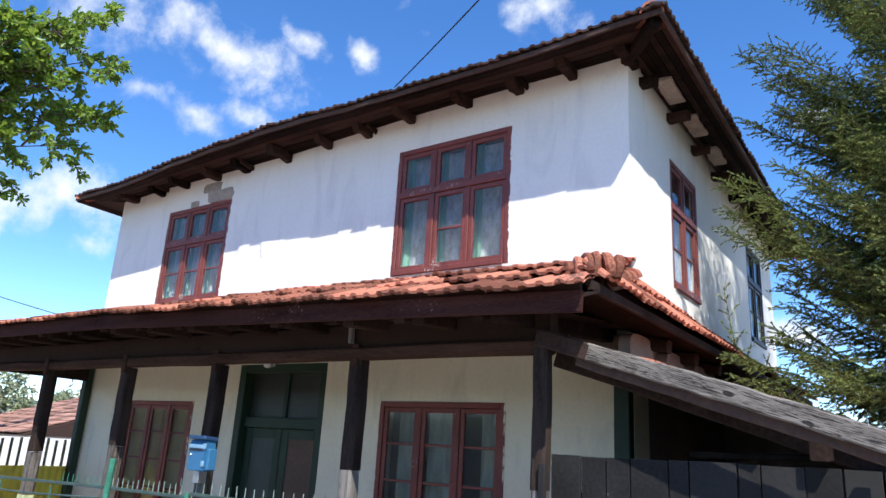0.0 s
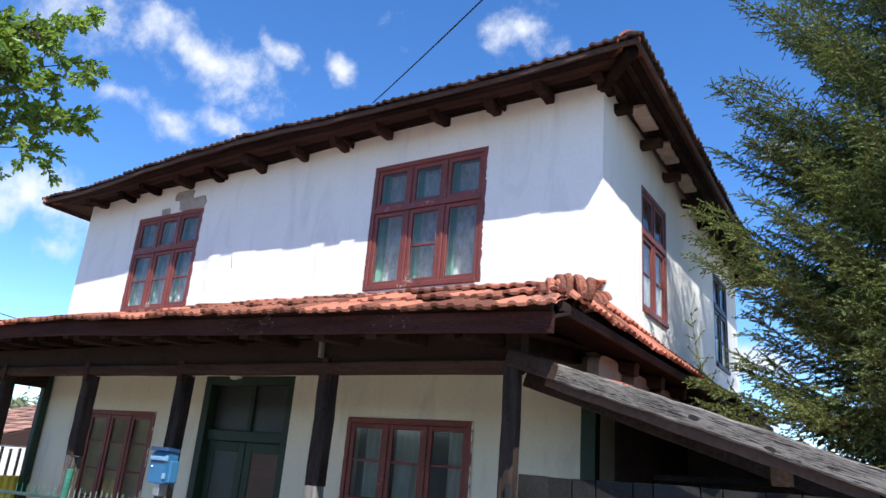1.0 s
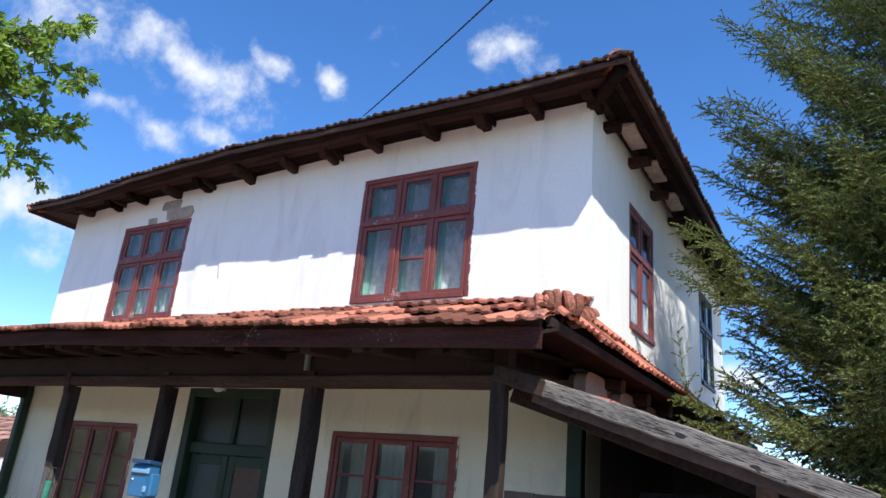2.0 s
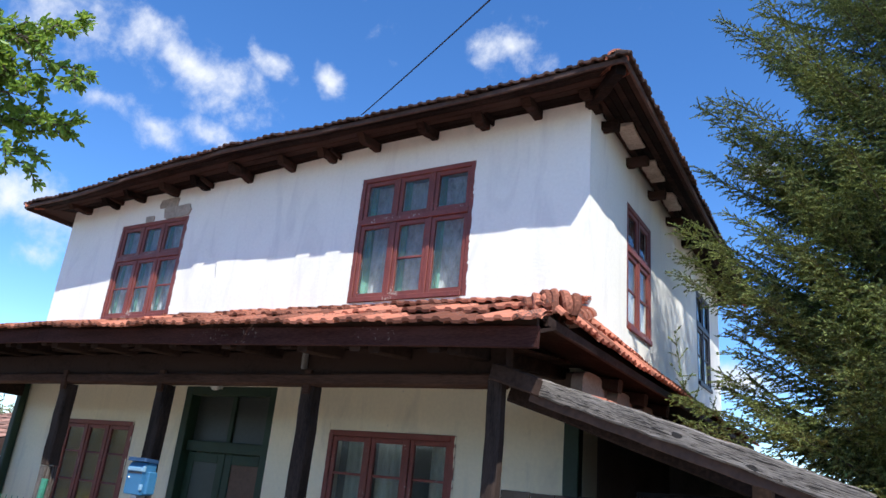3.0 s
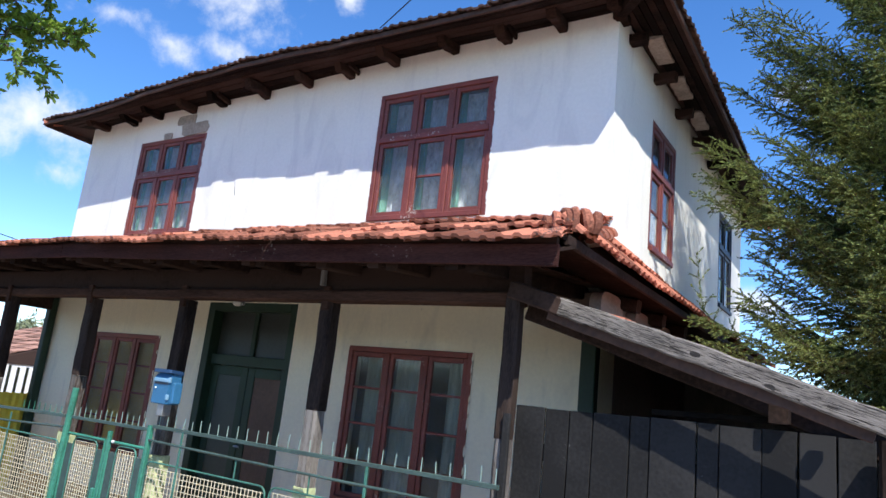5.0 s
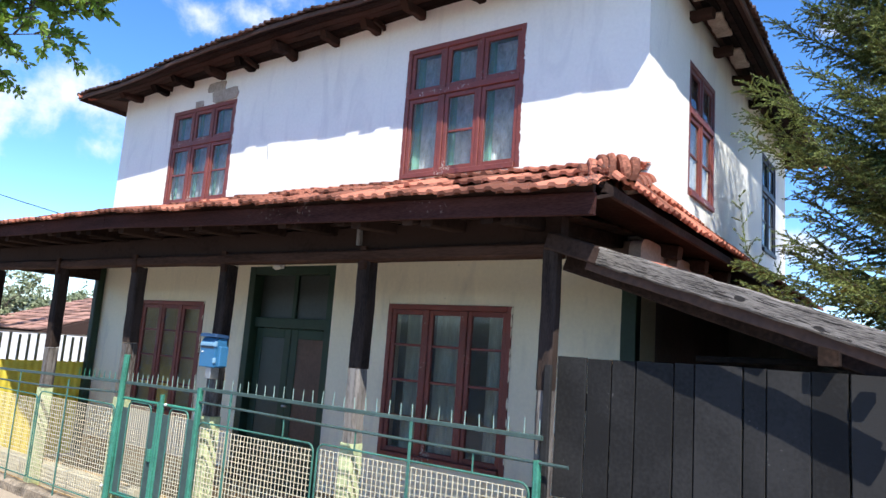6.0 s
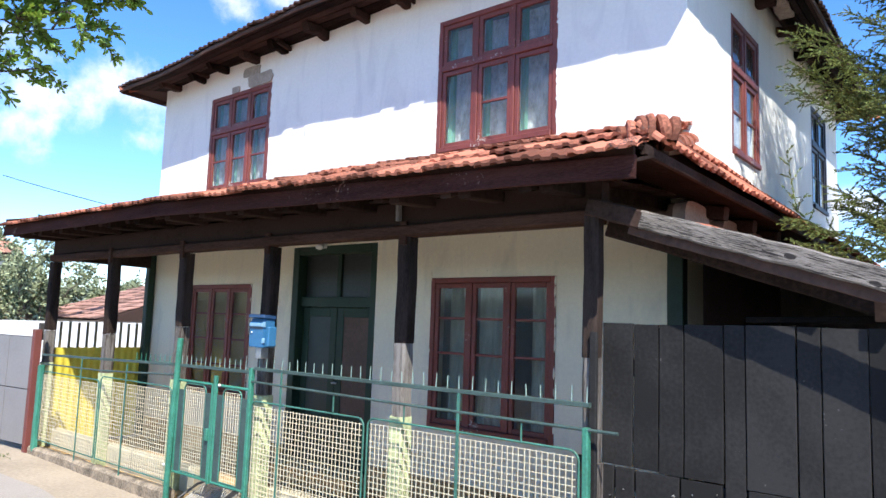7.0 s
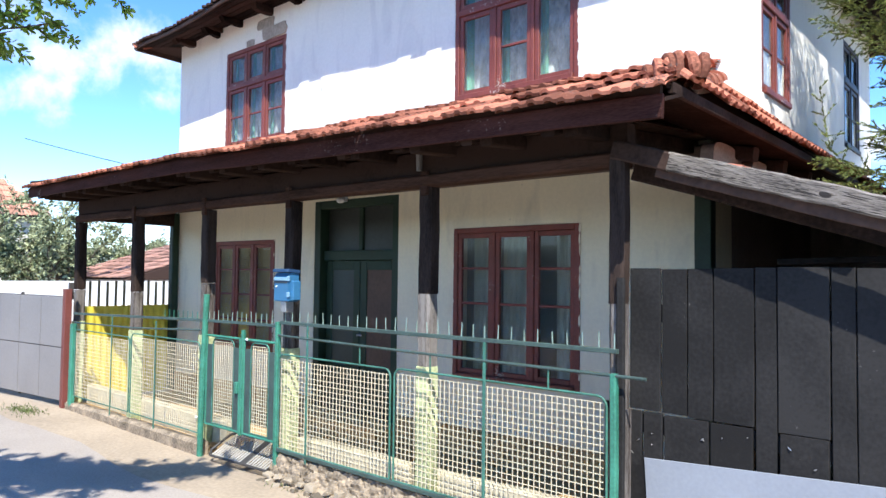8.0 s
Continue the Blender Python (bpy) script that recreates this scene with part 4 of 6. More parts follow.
WL, WR, WB = Vector((-7.70, 0.02, 4.985)), Vector((0.02, 0.02, 5.095)), Vector((0.02, 5.72, 4.95))
EX = [-8.0 + 8.45 * i / 26 for i in range(27)]
for k in range(6):                            # soffit boards along the front and the side
    a, b = k / 6, (k + 1) / 6 - 0.02
    bm = bmesh.new()
    rows = []
    for x in EX:
        xw = min(0.02, max(-7.7, x))
        rows.append([bm.verts.new((x + (xw - x) * s, -0.53 + 0.55 * s, eave_edge(x) + (soffit_wall(xw) - eave_edge(x)) * s + 0.006 * noise.noise(Vector((x * 2.3, k * 5.1, 0))))) for s in (a, b)])
    fs = [bm.faces.new((p[0], q[0], q[1], p[1])) for p, q in zip(rows, rows[1:])]
    r = bmesh.ops.extrude_face_region(bm, geom=fs)
    bmesh.ops.translate(bm, verts=[v for v in r["geom"] if isinstance(v, bmesh.types.BMVert)], vec=(0, 0, 0.016))
    bmesh.ops.recalc_face_normals(bm, faces=bm.faces)
    part("soffit_board", bm, SOFFIT, house)
    slab((ER.lerp(WR, a), EB.lerp(WB, a), EB.lerp(WB, b), ER.lerp(WR, b)), 0.018, "soffit_board", SOFFIT)
slab((EB, EBL, (-7.7, 5.72, 4.90), WB), 0.018, "soffit_board", WOOD_DARK)
slab((EBL, EL, WL, (-7.7, 5.72, 4.90)), 0.018, "soffit_board", WOOD_DARK)
bm = beam((-8.02, -0.542, 0.0), (0.47, -0.542, 0.0), 0.024, 0.045, 0.004, 0.003, seg=26)
for v in bm.verts:
    v.co.z += eave_edge(v.co.x) - 0.012
part("eave_batten", bm, WOOD_EDGE, house)
part("eave_batten", beam(ER + Vector((0.012, -0.02, -0.02)), EB + Vector((0.012, 0, -0.02)), 0.024, 0.055, 0.004, 0.003, seg=12), WOOD_EDGE, house)
part("verge_board", beam(EL + Vector((-0.02, 0.0, -0.02)), (-8.02, 6.1, 4.79), 0.03, 0.09, 0.005, 0.003, seg=4), WOOD_DARK, house)


# ---- roof tiles ----
def tile_mesh(name, w=0.215, length=0.40, wave=0.0175, t=0.018, ny=1):
    """A pressed clay tile: two ribs across, its nose at v = 0, thickened."""
    prof = [(0.0, 0.0), (0.06, 0.9), (0.20, 1.0), (0.28, 0.18), (0.50, 0.10), (0.57, 0.95), (0.71, 0.9), (0.79, 0.12), (1.0, 0.15)]
    bm = bmesh.new()
    topv, botv = [], []
    for j in range(ny + 1):
        v = length * j / ny
        topv.append([bm.verts.new((w * (u - 0.5), v, wave * hgt + t)) for u, hgt in prof])
        botv.append([bm.verts.new((w * (u - 0.5), v, wave * hgt * 0.9)) for u, hgt in prof])
    m = len(prof) - 1
    for j in range(ny):
        for i in range(m):
            bm.faces.new((topv[j][i], topv[j][i + 1], topv[j + 1][i + 1], topv[j + 1][i]))
            bm.faces.new((botv[j][i], botv[j + 1][i], botv[j + 1][i + 1], botv[j][i + 1]))
        bm.faces.new((topv[j][0], topv[j + 1][0], botv[j + 1][0], botv[j][0]))
        bm.faces.new((topv[j][m], botv[j][m], botv[j + 1][m], topv[j + 1][m]))
    for i in range(m):
        bm.faces.new((topv[0][i], botv[0][i], botv[0][i + 1], topv[0][i + 1]))
    me = bpy.data.meshes.new(name)
    bm.normal_update()
    bm.to_mesh(me)
    bm.free()
    me.materials.append(TILE)
    return me


TILE_ME = tile_mesh("roof_tile")
tile_v = [tuple(v.co) for v in TILE_ME.vertices]
tile_f = [tuple(p.vertices) for p in TILE_ME.polygons]


def frame_at(o, u, v):
    u = Vector(u).normalized()
    v = Vector(v)
    v = (v - u * v.dot(u)).normalized()
    n = u.cross(v)
    return Matrix(((u.x, v.x, n.x, o[0]), (u.y, v.y, n.y, o[1]), (u.z, v.z, n.z, o[2]), (0, 0, 0, 1)))


def jitter(m, rnd, lift=0.035, k=1.0):
    """Lays a tile so that its nose rests on the course below, a little askew."""
    return m @ pose(rnd.uniform(-0.006, 0.006) * k, rnd.uniform(-0.012, 0.012) * k, lift + rnd.uniform(-0.004, 0.005) * k, -math.degrees(0.028 / 0.38) + rnd.uniform(-0.6, 0.6) * k, rnd.uniform(-1.2, 1.2) * k, rnd.uniform(-1.3, 1.3) * k)


def joined(name, mats, parent, label="", material=None):
    """Many tiles in one mesh, where they cannot be told apart singly."""
    vs, fs = [], []
    for m in mats:
        o = len(vs)
        vs.extend(tuple(m @ Vector(c)) for c in tile_v)
        fs.extend(tuple(o + i for i in f) for f in tile_f)
    me = bpy.data.meshes.new(name)
    me.from_pydata(vs, [], fs)
    me.materials.append(material or TILE)
    ob = new(name, me)
    ob.parent = parent
    return tagged(ob, label, kind="stuff")


def half_tile(bm, p, d, r, length, lift=0.0):
    """A half-round ridge tile, thick-walled, from p along d."""
    d = Vector(d).normalized()
    s = d.cross(Vector((0, 0, 1))).normalized()
    n = s.cross(d)
    rings = []
    for v, rr in ((0, r * 1.10), (length, r * 0.92)):
        out = [bm.verts.new(Vector(p) + d * v + s * rr * math.cos(t) + n * (rr * math.sin(t) + lift)) for t in [math.pi * k / 10 for k in range(11)]]
        inn = [bm.verts.new(Vector(p) + d * v + s * (rr - 0.018) * math.cos(t) + n * ((rr - 0.018) * math.sin(t) + lift)) for t in [math.pi * k / 10 for k in range(11)]]
        rings.append((out, inn))
    (o0, i0), (o1, i1) = rings
    for k in range(10):
        bm.faces.new((o0[k], o1[k], o1[k + 1], o0[k + 1]))
        bm.faces.new((i0[k], i0[k + 1], i1[k + 1], i1[k]))
        bm.faces.new((o0[k], o0[k + 1], i0[k + 1], i0[k]))
        bm.faces.new((o1[k], i1[k], i1[k + 1], o1[k + 1]))
    bmesh.ops.recalc_face_normals(bm, faces=bm.faces)


rnd = random.Random(7)
porch_roof = new("porch_roof")
porch_roof.parent = house
porch_roof["label"] = "orange clay tile porch roof with a hipped corner"
# front slope of the porch roof
course = [(-1.912, -0.012), (-1.62, 0.088)]
while course[-1][0] < -0.25:
    y, z = course[-1]
    course.append((y + 0.29, z + 0.29 * 0.325))
course.append((-0.02, 0.62))
spare = []
HIP = -0.222                                   # the hip's run in plan: x for each metre of y


def hip_line(y):
    return HIP * y + 0.028


def swell(y):
    """The slope bellies out a little above the eave."""
    return min(1.0, (y + 1.912) / 0.62) * min(1.0, -y / 1.29)


for k, ((ya, za), (yb, zb)) in enumerate(zip(course, course[1:])):
    x = FX0 + rnd.uniform(0, 0.03) + 0.1 * (k % 2)
    while x < hip_line(ya) - 0.02:
        e = eave_z(x)
        share_up = 1 - za / 0.63
        kick = 0.060 * smooth(-4.6, -1.2, x)
        za2, zb2 = za + kick * swell(ya), zb + kick * swell(yb)
        z = 2.633 + za2 + (e - 2.633) * share_up
        sag = (0.006 * math.sin(x * 2.3 + k) + 0.004 * math.sin(x * 5.1)) * (1 if k else 0.4)
        m = jitter(frame_at((x + 0.1, ya, z + sag), (1, 0, (-0.030 if x > -4.4 else -0.004) * share_up), (0, yb - ya, zb2 - za2)), rnd, 0.02 if k else 0.012, 2.1)
        if x + 0.24 > hip_line(ya + 0.40):            # cut along the hip
            bm = bmesh.new()
            bm.from_mesh(TILE_ME)
            bm.transform(m)
            r = bmesh.ops.bisect_plane(bm, geom=bm.verts[:] + bm.edges[:] + bm.faces[:], plane_co=(hip_line(-1.9), -1.9, 0), plane_no=(1, -HIP, 0), clear_outer=True)
            bmesh.ops.holes_fill(bm, edges=[c for c in r["geom_cut"] if isinstance(c, bmesh.types.BMEdge)])
            if len(bm.faces):
                part("roof_tile", bm, TILE, porch_roof)
            else:
                bm.free()
        elif k < 5:
            share("roof_tile", TILE_ME, m, porch_roof)
        else:
            spare.append(m)
        x += 0.204
# side slope
for k in range(2):
    y = -1.60 + 0.64 * k
    while y < Y1 + 0.15:
        zt = pent_top(max(y, 0)) + 0.02
        xa, za = 0.44 - 0.235 * k, 2.69 + (zt - 2.69) * 0.535 * k
        hip_x = 0.40 * max(0.0, -(y + 0.1) / 1.8)
        room = (xa - hip_x) / 0.235
        if room < 0.25:
            y += 0.204
            continue
        m = jitter(frame_at((xa, y + 0.1, za + 0.006 * math.sin(y * 3 + k)), (0, 1, -0.03 * k), (-0.235, 0, (zt - 2.69) * 0.535)), rnd, 0.008, 1.2) @ Matrix.Diagonal((1, min(0.86 if k else 0.95, room), 1, 1))
        if y < 4.5:
            share("roof_tile", TILE_ME, m, porch_roof)
        else:
            spare.append(m)
        y += 0.204
joined("tile_field", spare, porch_roof)
# hip tiles piled on the corner
hip0, hip1 = Vector((0.35, -1.50, 2.73)), Vector((0.02, 0.0, 3.17))
hd = (hip1 - hip0).normalized()
for k in range(4):
    bm = bmesh.new()
    half_tile(bm, hip0 + hd * (0.50 + 0.25 * k) + Vector((0, 0, 0.01 * (k % 2))), hd, 0.075, 0.30, -0.05)
    part("hip_tile", bm, TILE, porch_roof)


def slice_tile(p, d, r, length):
    """A loose tile on edge in the heap: a solid half disc with rounded rims."""
    bm = bmesh.new()
    d = Vector(d).normalized()
    s = d.cross(Vector((0, 0, 1))).normalized()
    up = s.cross(d)
    rows = []
    for f, k in ((0.0, 0.86), (0.18, 0.98), (0.55, 1.0), (0.85, 0.97), (1.0, 0.87)):
        rows.append([bm.verts.new(Vector(p) + d * length * f + (s * math.cos(a) + up * math.sin(a)) * r * k) for a in [-0.35 + (math.pi + 0.7) * q / 14 for q in range(15)]])
    for a, b in zip(rows, rows[1:]):
        for q in range(14):
            bm.faces.new((a[q], b[q], b[q + 1], a[q + 1]))
    bm.faces.new(rows[0])
    bm.faces.new(rows[-1])
    for v in bm.verts:
        v.co += Vector((noise.noise(v.co * 15), noise.noise(v.co * 15 + Vector((5, 0, 0))), noise.noise(v.co * 15 + Vector((0, 7, 0))))) * 0.012
    bmesh.ops.recalc_face_normals(bm, faces=bm.faces)
    return bm


for x, y, z, r, ln in ((0.165, -1.57, 2.755, 0.085, 0.056), (0.216, -1.55, 2.765, 0.106, 0.054), (0.268, -1.53, 2.768, 0.124, 0.052), (0.318, -1.505, 2.765, 0.132, 0.052), (0.370, -1.485, 2.765, 0.128, 0.054), (0.422, -1.46, 2.76, 0.122, 0.050)):
    part("hip_tile", slice_tile((x, y, z), (0.84 + rnd.uniform(-0.05, 0.05), 0.50 + rnd.uniform(-0.16, 0.16), rnd.uniform(-0.14, 0.06)), r, ln), TILE, porch_roof)
part("hip_mortar", beam(hip0 + hd * 0.30 - Vector((0, 0, 0.05)), hip0 + hd * 1.3 - Vector((0, 0, 0.06)), 0.10, 0.08, 0.03, 0.006, seg=4), MORTAR, porch_roof, "rough bedding mortar")

upper_roof = new("upper_roof")
upper_roof.parent = house
upper_roof["label"] = "hipped upper roof of weathered clay tiles"
RA, RB = Vector((-5.0, 2.75, 6.35)), Vector((-2.7, 2.75, 6.35))


def lay(edge, top_pts, bow=False):
    """Tile matrices over a roof plane: a flatter eave, then up to the ridge, between its two hips."""
    (e0, e1), (r0, r1) = edge, top_pts
    out = []
    n = 14
    for k in range(n):
        a, b = k / n, (k + 1) / n
        p0, p1 = e0.lerp(r0, a), e1.lerp(r1, a)
        q0 = e0.lerp(r0, b)
        mid_a, mid_b = (p0 + p1) / 2, (e0.lerp(r0, b) + e1.lerp(r1, b)) / 2
        u = (p1 - p0)
        length = u.length
        c = int(length / 0.204)
        for i in range(c):
            o = p0 + u * ((i + 0.5) / max(c, 1))
            cut = 0.36 if i in (0, c - 1) else 0.72 if i in (1, c - 2) else 1.0        # cut along the hips
            if bow:                                                                   # the courses follow the bowed eave
                o = o + Vector((0, 0, eave_bow(o.x) * (1 - a)))
            out.append(jitter(frame_at(o, u, mid_b - mid_a), rnd, 0.015 if k else 0.01, 1.3) @ Matrix.Diagonal((1, cut, 1, 1)))
    return out


mats = lay((EL + Vector((0, -0.05, 0)), ER + Vector((0.05, -0.05, 0))), (RA, RB), True) + lay((ER + Vector((0.05, -0.05, 0)), EB + Vector((0.05, 0, 0))), (RB, RB + Vector((0, 0.01, 0))))
mats += lay((EB, EBL), (RB, RA)) + lay((EBL, EL), (RA + Vector((0, 0.01, 0)), RA))
joined("tile_field", mats, upper_roof, material=TILE_OLD)
bm = bmesh.new()
e = [bm.verts.new(p + Vector((0, 0, 0.012))) for p in (EB, EBL)]
r = [bm.verts.new(p - Vector((0, 0, 0.01))) for p in (RA, RB)]
f = [bm.verts.new((x, -0.53, eave_edge(x) + 0.022)) for x in EX]
top = [bm.verts.new(RA.lerp(RB, i / 26) - Vector((0, 0, 0.01))) for i in range(27)]
for i in range(26):
    bm.faces.new((f[i], f[i + 1], top[i + 1], top[i]))
for q in ((f[26], e[0], r[1]), (e[0], e[1], r[0], r[1]), (e[1], f[0], r[0])):
    bm.faces.new(q)
part("roof_decking", bm, WOOD_DARK, upper_roof)
for p, q, n in ((ER + Vector((-0.07, 0.09, 0.01)), RB, 16), (EB, RB, 14), (EL, RA, 12), (EBL, RA, 12), (RA, RB, 7)):
    d = (q - p).normalized()
    step = (q - p).length / n
    for k in range(n):
        bm = bmesh.new()
        half_tile(bm, p + d * (step * k) + Vector((0, 0, 0.012 * (k % 2) - (0.02 if k > 4 else 0.055))), d, 0.085, step * 1.15, 0.0)
        part("ridge_tile", bm, TILE_OLD if k else TILE, upper_roof)
bm = bmesh.new()
half_tile(bm, ER + Vector((-0.05, -0.02, -0.01)), Vector((-0.35, 0.75, 0.30)), 0.085, 0.20, 0.0)
part("corner_tile", bm, TILE, upper_roof, "small red tile capping the roof corner")
# ---- the lean-to over the yard gate ----
lean = thing("lean_to", "lean-to roof on a weathered grey beam beside the house", "lean-to")
bm = beam((0.27, -1.471, 2.321), (1.85, -1.53, 1.824), 0.045, 0.102, 0.012, 0.003, seg=22)
for v in bm.verts:                             # the plank bows a little, and its edges are worn wavy
    s = (v.co.x - 0.27) / 1.58
    v.co.z += 0.010 * math.sin(math.pi * s) + 0.003 * noise.noise(Vector((v.co.x * 7, 0, 9.0 if v.co.z > 2.321 - 0.497 * s else 0.0)))
part("front_beam", bm, WOOD_GREY, lean, "knotty weathered grey timber")
part("lower_plank", beam((0.20, -1.425, 2.300), (1.80, -1.488, 1.797), 0.028, 0.105, 0.008, 0.005, seg=14), WOOD_EDGE, lean, "brown plank under the grey beam")
# Dark block stands for the beam's end in the roof's shadow.
part("beam_end", beam((-0.05, -1.458, 2.424), (0.285, -1.470, 2.318), 0.050, 0.106, 0.012, 0.004, seg=4), WOOD_DARK, lean, "end of the beam, darkened for the roof's shadow")


def lz(x):
    return 2.425 - 0.332 * x


for y in (-1.18, -0.3, 0.6, 1.5, 2.4):
    part("inner_rafter", beam((-0.04 if y < -1 else 0.02, y, lz(-0.04 if y < -1 else 0.02) - 0.10), (1.86, y, lz(1.86) - 0.10), 0.09, 0.12, 0.012, 0.004, seg=5), WOOD_DARK, lean)
for x in (0.45, 0.98, 1.62):
    part("packing_block", box((x, -1.435, lz(x) - 0.05), (x + 0.07, -1.38, lz(x) - 0.003), 0.006), WOOD_RAW, lean)
part("purlin", beam((1.39, -1.36, 1.84), (1.39, 2.6, 1.84), 0.085, 0.095, 0.006, 0.004, seg=5), WOOD_DARK, lean)
part("tie_rail", beam((0.66, -0.9, 1.795), (1.34, -0.9, 1.815), 0.035, 0.035, 0.008, 0.003, seg=3), SHADED_WOOD, lean)
for k in range(9):
    x0, x1 = 0.003 + k * 0.207, 0.003 + (k + 1) * 0.207 - 0.006
    yf = -1.432 if k < 6 else -1.29               # the outer boards stop short of the beam
    bm = bmesh.new()
    r = bmesh.ops.extrude_face_region(bm, geom=[bm.faces.new([bm.verts.new(p) for p in ((x0, yf, lz(x0)), (x1, yf, lz(x1)), (x1, 2.7, lz(x1)), (x0, 2.7, lz(x0)))])])
    bmesh.ops.translate(bm, verts=[v for v in r["geom"] if isinstance(v, bmesh.types.BMVert)], vec=(0, 0, 0.02))
    bmesh.ops.recalc_face_normals(bm, faces=bm.faces)
    part("roof_board", bm, WOOD_DARK, lean)
for k in range(6):
    for i in range(20):
        xa = 1.86 - 0.31 * k
        if xa - 0.31 < -0.05 or (xa < 0.4 and i < 2) or (xa > 1.4 and i < 1):
            continue
        share("roof_tile", TILE_ME, jitter(frame_at((xa, -1.325 + 0.204 * i, lz(xa) + 0.016), (0, 1, 0), (-1, 0, 0.332)), rnd, 0.012, 1.3), lean)
part("end_post", beam((1.86, -1.40, 0.0), (1.86, -1.40, 1.76), 0.12, 0.12, 0.012, 0.004, (0, 1, 0), 5), WOOD_POST, lean)
part("back_post", beam((1.36, 2.5, 0.0), (1.36, 2.5, 1.77), 0.12, 0.12, 0.012, 0.004, (0, 1, 0), 5), WOOD_POST, lean)
# Boarding added at back and unseen end to keep daylight out of the lean-to.
bm = bmesh.new()
f = bm.faces.new([bm.verts.new(p) for p in ((0.003, 2.6, 0.0), (1.9, 2.6, 0.0), (1.9, 2.6, lz(1.9) - 0.006), (0.003, 2.6, lz(0.003) - 0.006))])
q = bmesh.ops.extrude_face_region(bm, geom=[f])
bmesh.ops.translate(bm, verts=[v for v in q["geom"] if isinstance(v, bmesh.types.BMVert)], vec=(0, 0.03, 0))
bmesh.ops.recalc_face_normals(bm, faces=bm.faces)
part("light_stop_back", bm, GREY_BOARD, lean)
part("end_boarding", box((1.90, -1.30, 0.0), (1.925, 2.63, 1.74)), WOOD_DARK, lean)

# ---- black board gate ----
gate = thing("board_gate", "black painted board gate patched along its lower edge", "gate")
GY = -1.27
rnd = random.Random(3)
cuts = [-0.04, 0.15, 0.30, 0.44, 0.65, 0.76, 1.00, 1.11, 1.31, 1.47, 1.63, 1.79]
for i, (a, b) in enumerate(zip(cuts, cuts[1:])):
    low = (0.955, 0.95, 0.945, 0.945, 0.715, 0.935)[i] if i < 6 else 0.73
    yy = GY + rnd.uniform(-0.004, 0.006)
    part("board", beam(((a + b) / 2, yy, low), ((a + b) / 2 + rnd.uniform(-0.003, 0.003), yy, 1.757 + rnd.uniform(-0.006, 0.006)), b - a - 0.007, 0.022, 0.003, 0.0015, (0, 1, 0), 4), BLACK, gate)
for a, b, z0, z1 in ((-0.04, 0.045, 0.64, 0.945), (0.05, 0.165, 0.66, 0.945), (0.17, 0.42, 0.655, 0.94), (0.425, 0.645, 0.66, 0.935), (0.77, 0.995, 0.68, 0.93)):
    part("patch_board", beam(((a + b) / 2, GY - 0.012, z0), ((a + b) / 2, GY - 0.010, z1), b - a - 0.006, 0.024, 0.003, 0.001, (0, 1, 0), 2), BLACK, gate)
    for k in range(2):
        p = Vector((rnd.uniform(a + 0.03, b - 0.02), GY - 0.027, rnd.uniform(z0 + 0.03, z1 - 0.03)))
        part("bent_nail", rod((p, p + Vector((rnd.uniform(-0.016, 0.016), -0.004, rnd.uniform(-0.014, 0.014)))), 0.0025, 5), STEEL, gate)
part("lower_board", beam((0.03, GY - 0.012, 0.0), (0.03, GY - 0.012, 0.70), 0.125, 0.022, 0.003, 0.001, (0, 1, 0), 3), BLACK, gate)
part("ledge", box((-0.02, GY + 0.016, 1.45), (1.78, GY + 0.05, 1.55), 0.006), BLACK, gate)
part("ledge", box((-0.02, GY + 0.016, 0.82), (1.78, GY + 0.05, 0.92), 0.006), BLACK, gate)
part("side_board", beam((-0.13, GY - 0.03, -0.02), (-0.13, GY - 0.03, 0.98), 0.10, 0.024, 0.003, 0.001, (0, 1, 0), 3), BLACK, gate)
part("stile", beam((0.012, -1.487, 0.12), (0.012, -1.487, 1.70), 0.045, 0.03, 0.006, 0.003, (0, 1, 0), 4), BLACK, gate)
part("sheet_panel", beam((0.083, GY - 0.031, 0.372), (1.79, GY - 0.031, 0.474), 0.008, 0.64, 0.003, 0.0, seg=2), BLUE_P, gate, "pale blue sheet metal panel")

# ---- green street fence ----
FY = -1.54
fence = thing("street_fence", "green welded fence with cream wire mesh and spiked rail", "fence")


